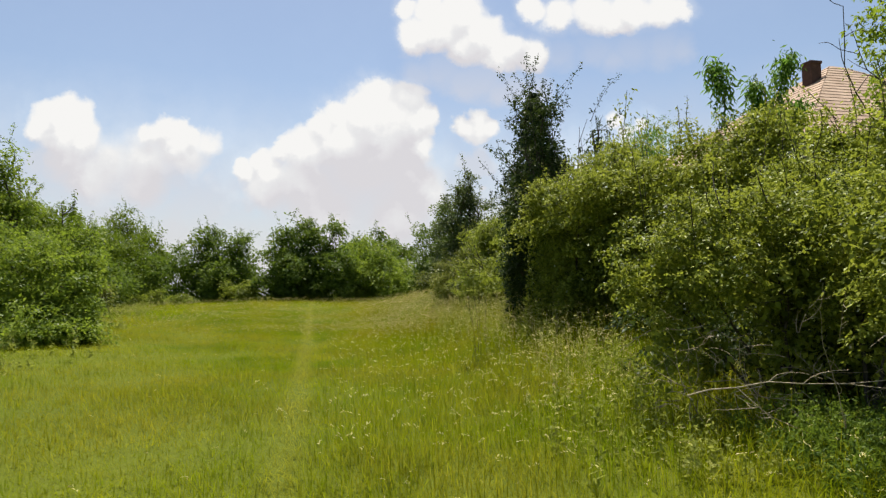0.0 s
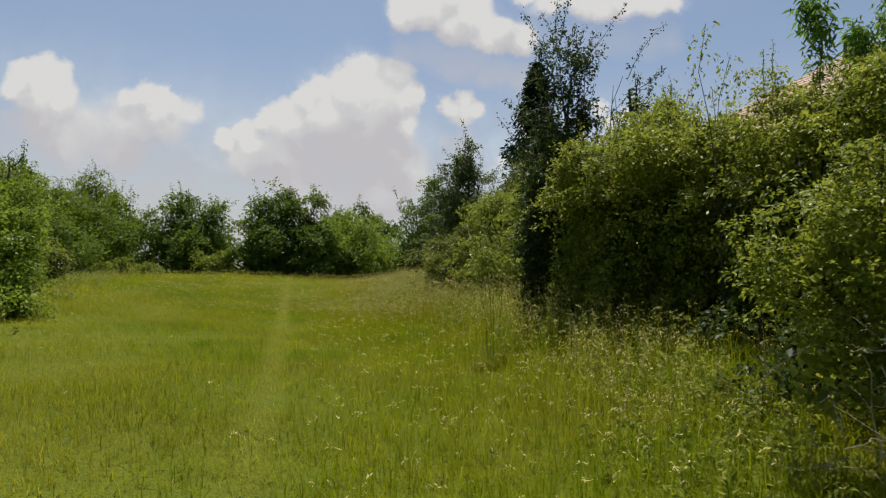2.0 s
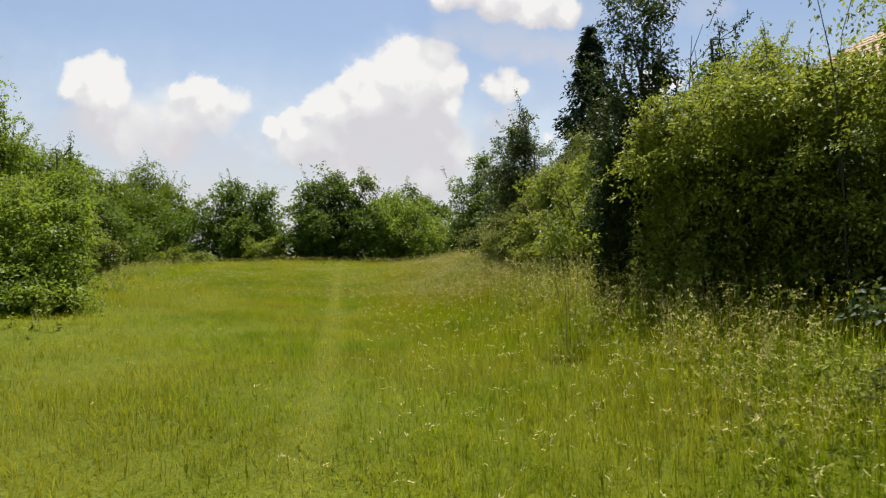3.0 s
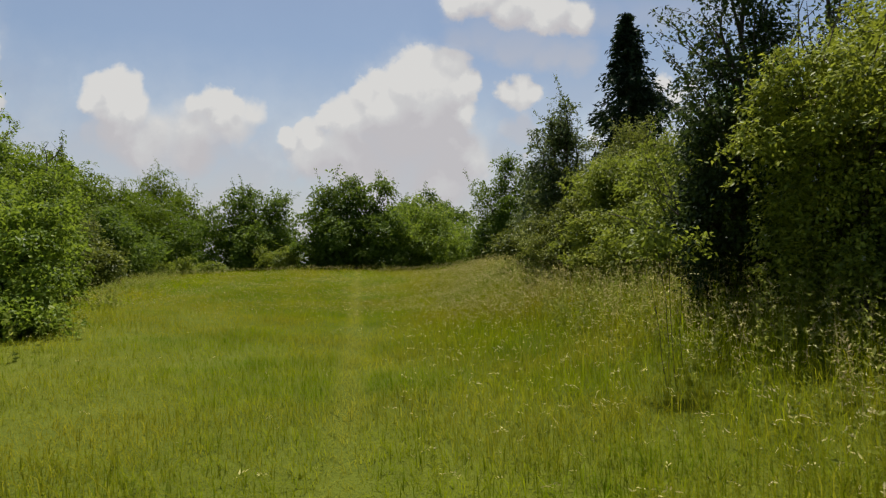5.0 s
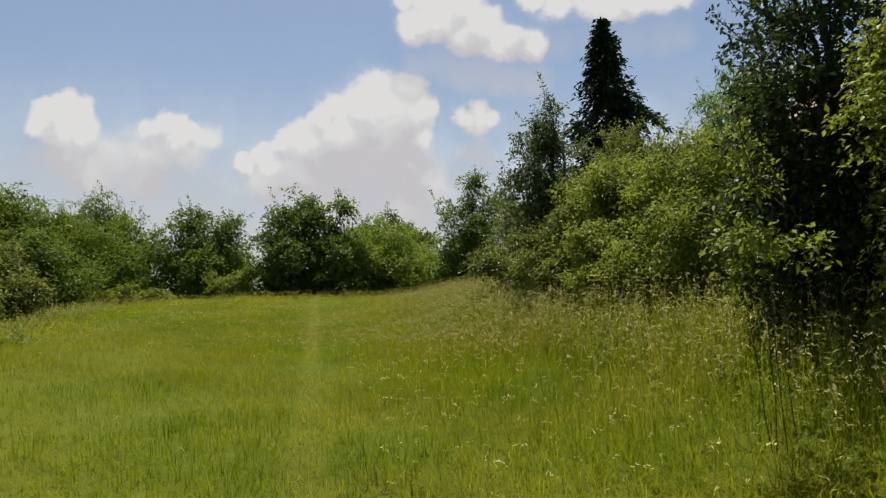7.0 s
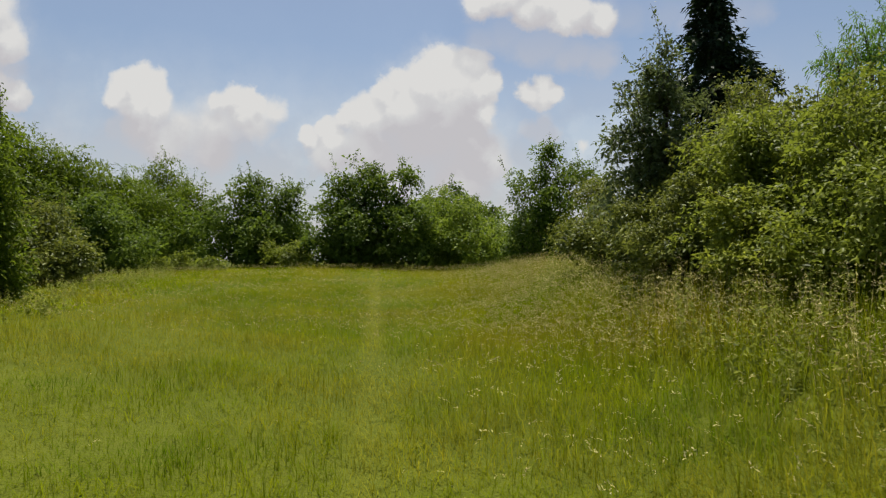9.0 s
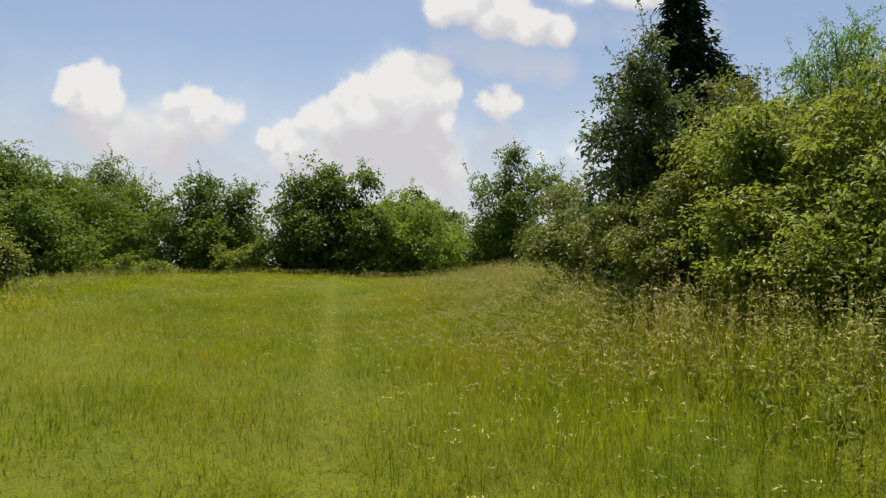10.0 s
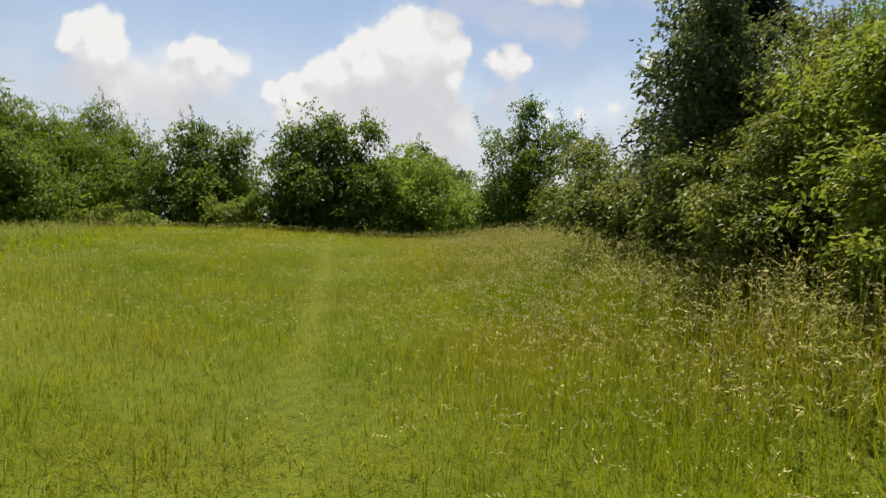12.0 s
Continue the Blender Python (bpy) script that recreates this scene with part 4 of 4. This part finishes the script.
def heads(rng, x, y, h, size):
    """Seeding grass: thin stalks, and their nodding tufted heads."""
    k = len(x)
    a = rng.uniform(0, 2 * math.pi, k)
    lean = np.stack([np.cos(a), np.sin(a), 0 * a], 1) * (h * rng.uniform(0.03, 0.34, k))[:, None] + np.array([-0.02, 0, 0]) * h[:, None]
    foot = np.stack([x, y, hills(x, y) - 0.03], 1)
    top = foot + np.array([0, 0, 1.0]) * h[:, None] + lean
    side = np.stack([-np.sin(a), np.cos(a), 0 * a], 1) * 0.0015
    v = np.stack([foot - side, foot + side, top + side, top - side], 1).reshape(-1, 3)
    i = np.arange(k)[:, None] * 4
    stalks = (v, np.concatenate([i + [0, 1, 2], i + [0, 2, 3]], 0))
    nod = unit(lean / h[:, None] * 4 + np.array([0, 0, 0.5]))
    pieces = []
    for s in (0.0, 0.2, 0.4, 0.6, 0.8):
        p = top - nod * (size * (0.8 - s))[:, None] - np.array([0, 0, 1.0]) * (size * 0.5 * s * s)[:, None]
        pieces.append(leaves(rng, p, unit(nod + rng.normal(size=(k, 3)) * 0.5), size * rng.uniform(0.14, 0.3, k), 0.3))
    return stalks, joined(pieces)


def seeding(rng, x, y, h, size, label, mat):
    stalks, tufts = heads(rng, x, y, h, size)
    tagged(new("grass_stalks", mesh_of("grass_stalks", *stalks, GRASS)), "thin green stalks of the seeding grass", "grass", kind="stuff")
    tagged(new("seeding_grass", mesh_of("seeding_grass", *tufts, mat)), label, "grass", kind="stuff")


def weeds(rng, x, y, h, leaf):
    """Leafy upright weeds: a stem with leaves all along it."""
    k, per = len(x), 16
    foot = np.stack([x, y, hills(x, y) - 0.02], 1)
    lean = rng.normal(size=(k, 3)) * [0.16, 0.16, 0]
    s = rng.uniform(0.15, 1, (k, per, 1))
    p = foot[:, None] + (np.array([0, 0, 1.0]) + lean)[:, None] * s * h[:, None, None] + rng.normal(size=(k, per, 3)) * 0.02
    d = unit(rng.normal(size=(k, per, 3)) + np.array([0, 0, 0.25]))
    size = (leaf[:, None] * (1.25 - s[..., 0] * 0.8)).ravel()
    side = np.stack([np.full(k, 0.003), np.zeros(k), np.zeros(k)], 1)
    top = foot + (np.array([0, 0, 1.0]) + lean) * h[:, None]
    i = np.arange(k)[:, None] * 3
    return joined([leaves(rng, p.reshape(-1, 3), d.reshape(-1, 3), size, 0.4), (np.stack([foot - side, foot + side, top], 1).reshape(-1, 3), i + [0, 1, 2])])


def scatter(rng, count, x0, x1, y0, y1, keep):
    x, y = rng.uniform(x0, x1, count), rng.uniform(y0, y1, count)
    ok = rng.random(count) < keep(x, y)
    return x[ok], y[ok]


rng = np.random.default_rng(5)
inside = lambda x, y: (x < hedge_line(y) + 1.2) * 1.0
near_path = lambda x, y: inside(x, y) * np.clip(1.25 - np.abs(x + 0.19 * y) / 9, 0.25, 1) * np.clip(1.9 - y / 32, 0.4, 1)
x, y = scatter(rng, 290000, -12, 4, 1.0, 36, near_path)
# the blades stand in tufts of uneven height
tuft = np.sin(x * 7.1 + 2 * np.sin(y * 3.3)) * np.sin(y * 6.3 + 2 * np.sin(x * 2.9))
h = meadow_height(x, y) * rng.uniform(0.45, 1.2, len(x)) * (1 + 0.22 * tuft)
grass = new("grass", mesh_of("grass", *blades(rng, x, y, h, rng.uniform(0.003, 0.009, len(x))), GRASS))
tagged(grass, "fresh yellow-green uncut meadow grass", "grass", kind="stuff")

x, y = scatter(rng, 170000, -48, 5, 10, 58, lambda x, y: inside(x, y) * (1 - (x > -12) * (y < 36)) * np.clip(1.2 - np.abs(x) / 60, 0.2, 1))
h = meadow_height(x, y) * rng.uniform(0.7, 1.3, len(x)) * 1.1
grass = new("grass", mesh_of("grass", *blades(rng, x, y, h, rng.uniform(0.02, 0.04, len(x)), simple=True), GRASS))
tagged(grass, "distant meadow grass reaching the trees", "grass", kind="stuff")

x, y = scatter(rng, 60000, -34, 16, -16, 34, lambda x, y: ((x < -12) | (x > 4) | (y < 1)) * 1.0)
h = (meadow_height(np.minimum(x, 0), y) + 0.1) * rng.uniform(0.7, 1.3, len(x))
grass = new("grass", mesh_of("grass", *blades(rng, x, y, h, rng.uniform(0.015, 0.03, len(x)), simple=True), GRASS))
tagged(grass, "uncut grass around and behind the hedge", "grass", kind="stuff")

tall = lambda x, y: np.interp(y, [4, 11], [0.1, 0.33]) * inside(x, y) * np.exp(-(((x - hedge_line(y) + 1.4) / 2.2) ** 2)) + np.where(x + 0.19 * y > 0.2, 0.05, 0.008)
x, y = scatter(rng, 38000, -9, 4, 1.5, 34, tall)
h = meadow_height(x, y) * rng.uniform(1.05, 1.6, len(x)) + 0.05
seeding(rng, x, y, h, 0.04 + 0.13 * rng.random(len(x)) ** 2, "straw-coloured seed heads of tall meadow grass", STRAW)

x, y = scatter(rng, 34000, -40, 3, 22, 54, lambda x, y: inside(x, y) * (0.4 + np.exp(-(((x - hedge_line(y)) / 9) ** 2))))
h = meadow_height(x, y) * rng.uniform(1.1, 1.8, len(x)) + 0.1
seeding(rng, x, y, h, rng.uniform(0.09, 0.16, len(x)), "tan grass heads far across the meadow", DRY)

foot = lambda x, y: np.exp(-(((x - hedge_line(y) + 0.55) / 0.75) ** 2))
x, y = scatter(rng, 18000, -3, 4.5, 8, 34, lambda x, y: foot(x, y) * np.interp(y, [8, 13], [0.3, 0.65]))
h = rng.uniform(0.4, 1.0, len(x)) * np.interp(y, [8, 14], [0.45, 1])
half = len(x) // 2
seeding(rng, x[:half], y[:half], h[:half], rng.uniform(0.09, 0.17, half), "tall brown dry grass heads at the hedge's foot", DRY)
seeding(rng, x[half:], y[half:], h[half:], rng.uniform(0.09, 0.16, len(x) - half), "pale nodding brome heads at the hedge's foot", STRAW)

x, y = scatter(rng, 14000, -6, 1, 19, 44, lambda x, y: np.exp(-(((x - hedge_line(y) + 1.5) / 1.5) ** 2)))
h = meadow_height(x, y) * rng.uniform(1.0, 1.5, len(x)) + 0.08
seeding(rng, x, y, h, rng.uniform(0.1, 0.19, len(x)), "reddish tan ripe grass heads before the hedge", DRY)

x, y = scatter(rng, 1500, 2.4, 4.6, 4.4, 6.3, lambda x, y: np.clip((x - 2.5) / 0.6, 0, 1))
h = rng.uniform(0.2, 0.55, len(x))
weed = new("weeds", mesh_of("weeds", *weeds(rng, x, y, h, rng.uniform(0.05, 0.1, len(x))), MAPLE))
tagged(weed, "dark green nettles at the rose bush's shaded foot", "weeds", kind="stuff")

x, y = scatter(rng, 6500, -3, 4.5, 5, 34, foot)
h = rng.uniform(0.35, 1.0, len(x)) * np.interp(y, [5, 14], [0.4, 1])
weed = new("weeds", mesh_of("weeds", *weeds(rng, x, y, h, rng.uniform(0.05, 0.11, len(x))), WEED))
tagged(weed, "tall leafy weeds and dock along the hedge", "weeds", kind="stuff")

x, y = scatter(rng, 4500, -28, -8, 12, 48, lambda x, y: np.exp(-(((x + 8.9 + 0.36 * (y - 14)) / 1.3) ** 2)))
h = rng.uniform(0.2, 0.6, len(x))
weed = new("weeds", mesh_of("weeds", *weeds(rng, x, y, h, rng.uniform(0.07, 0.14, len(x))), WEED))
tagged(weed, "light green weeds at the foot of the hawthorns", "weeds", kind="stuff")

x, y = scatter(rng, 1500, -1.5, 3.6, 8, 24, lambda x, y: np.exp(-(((x - hedge_line(y) + 0.45) / 0.5) ** 2)))
h = rng.uniform(0.5, 1.05, len(x)) * np.interp(y, [8, 13], [0.6, 1])
weed = new("weeds", mesh_of("weeds", *weeds(rng, x, y, h, rng.uniform(0.03, 0.07, len(x))), DRY))
tagged(weed, "brown dry dock stalks standing before the hedge", "weeds", kind="stuff")
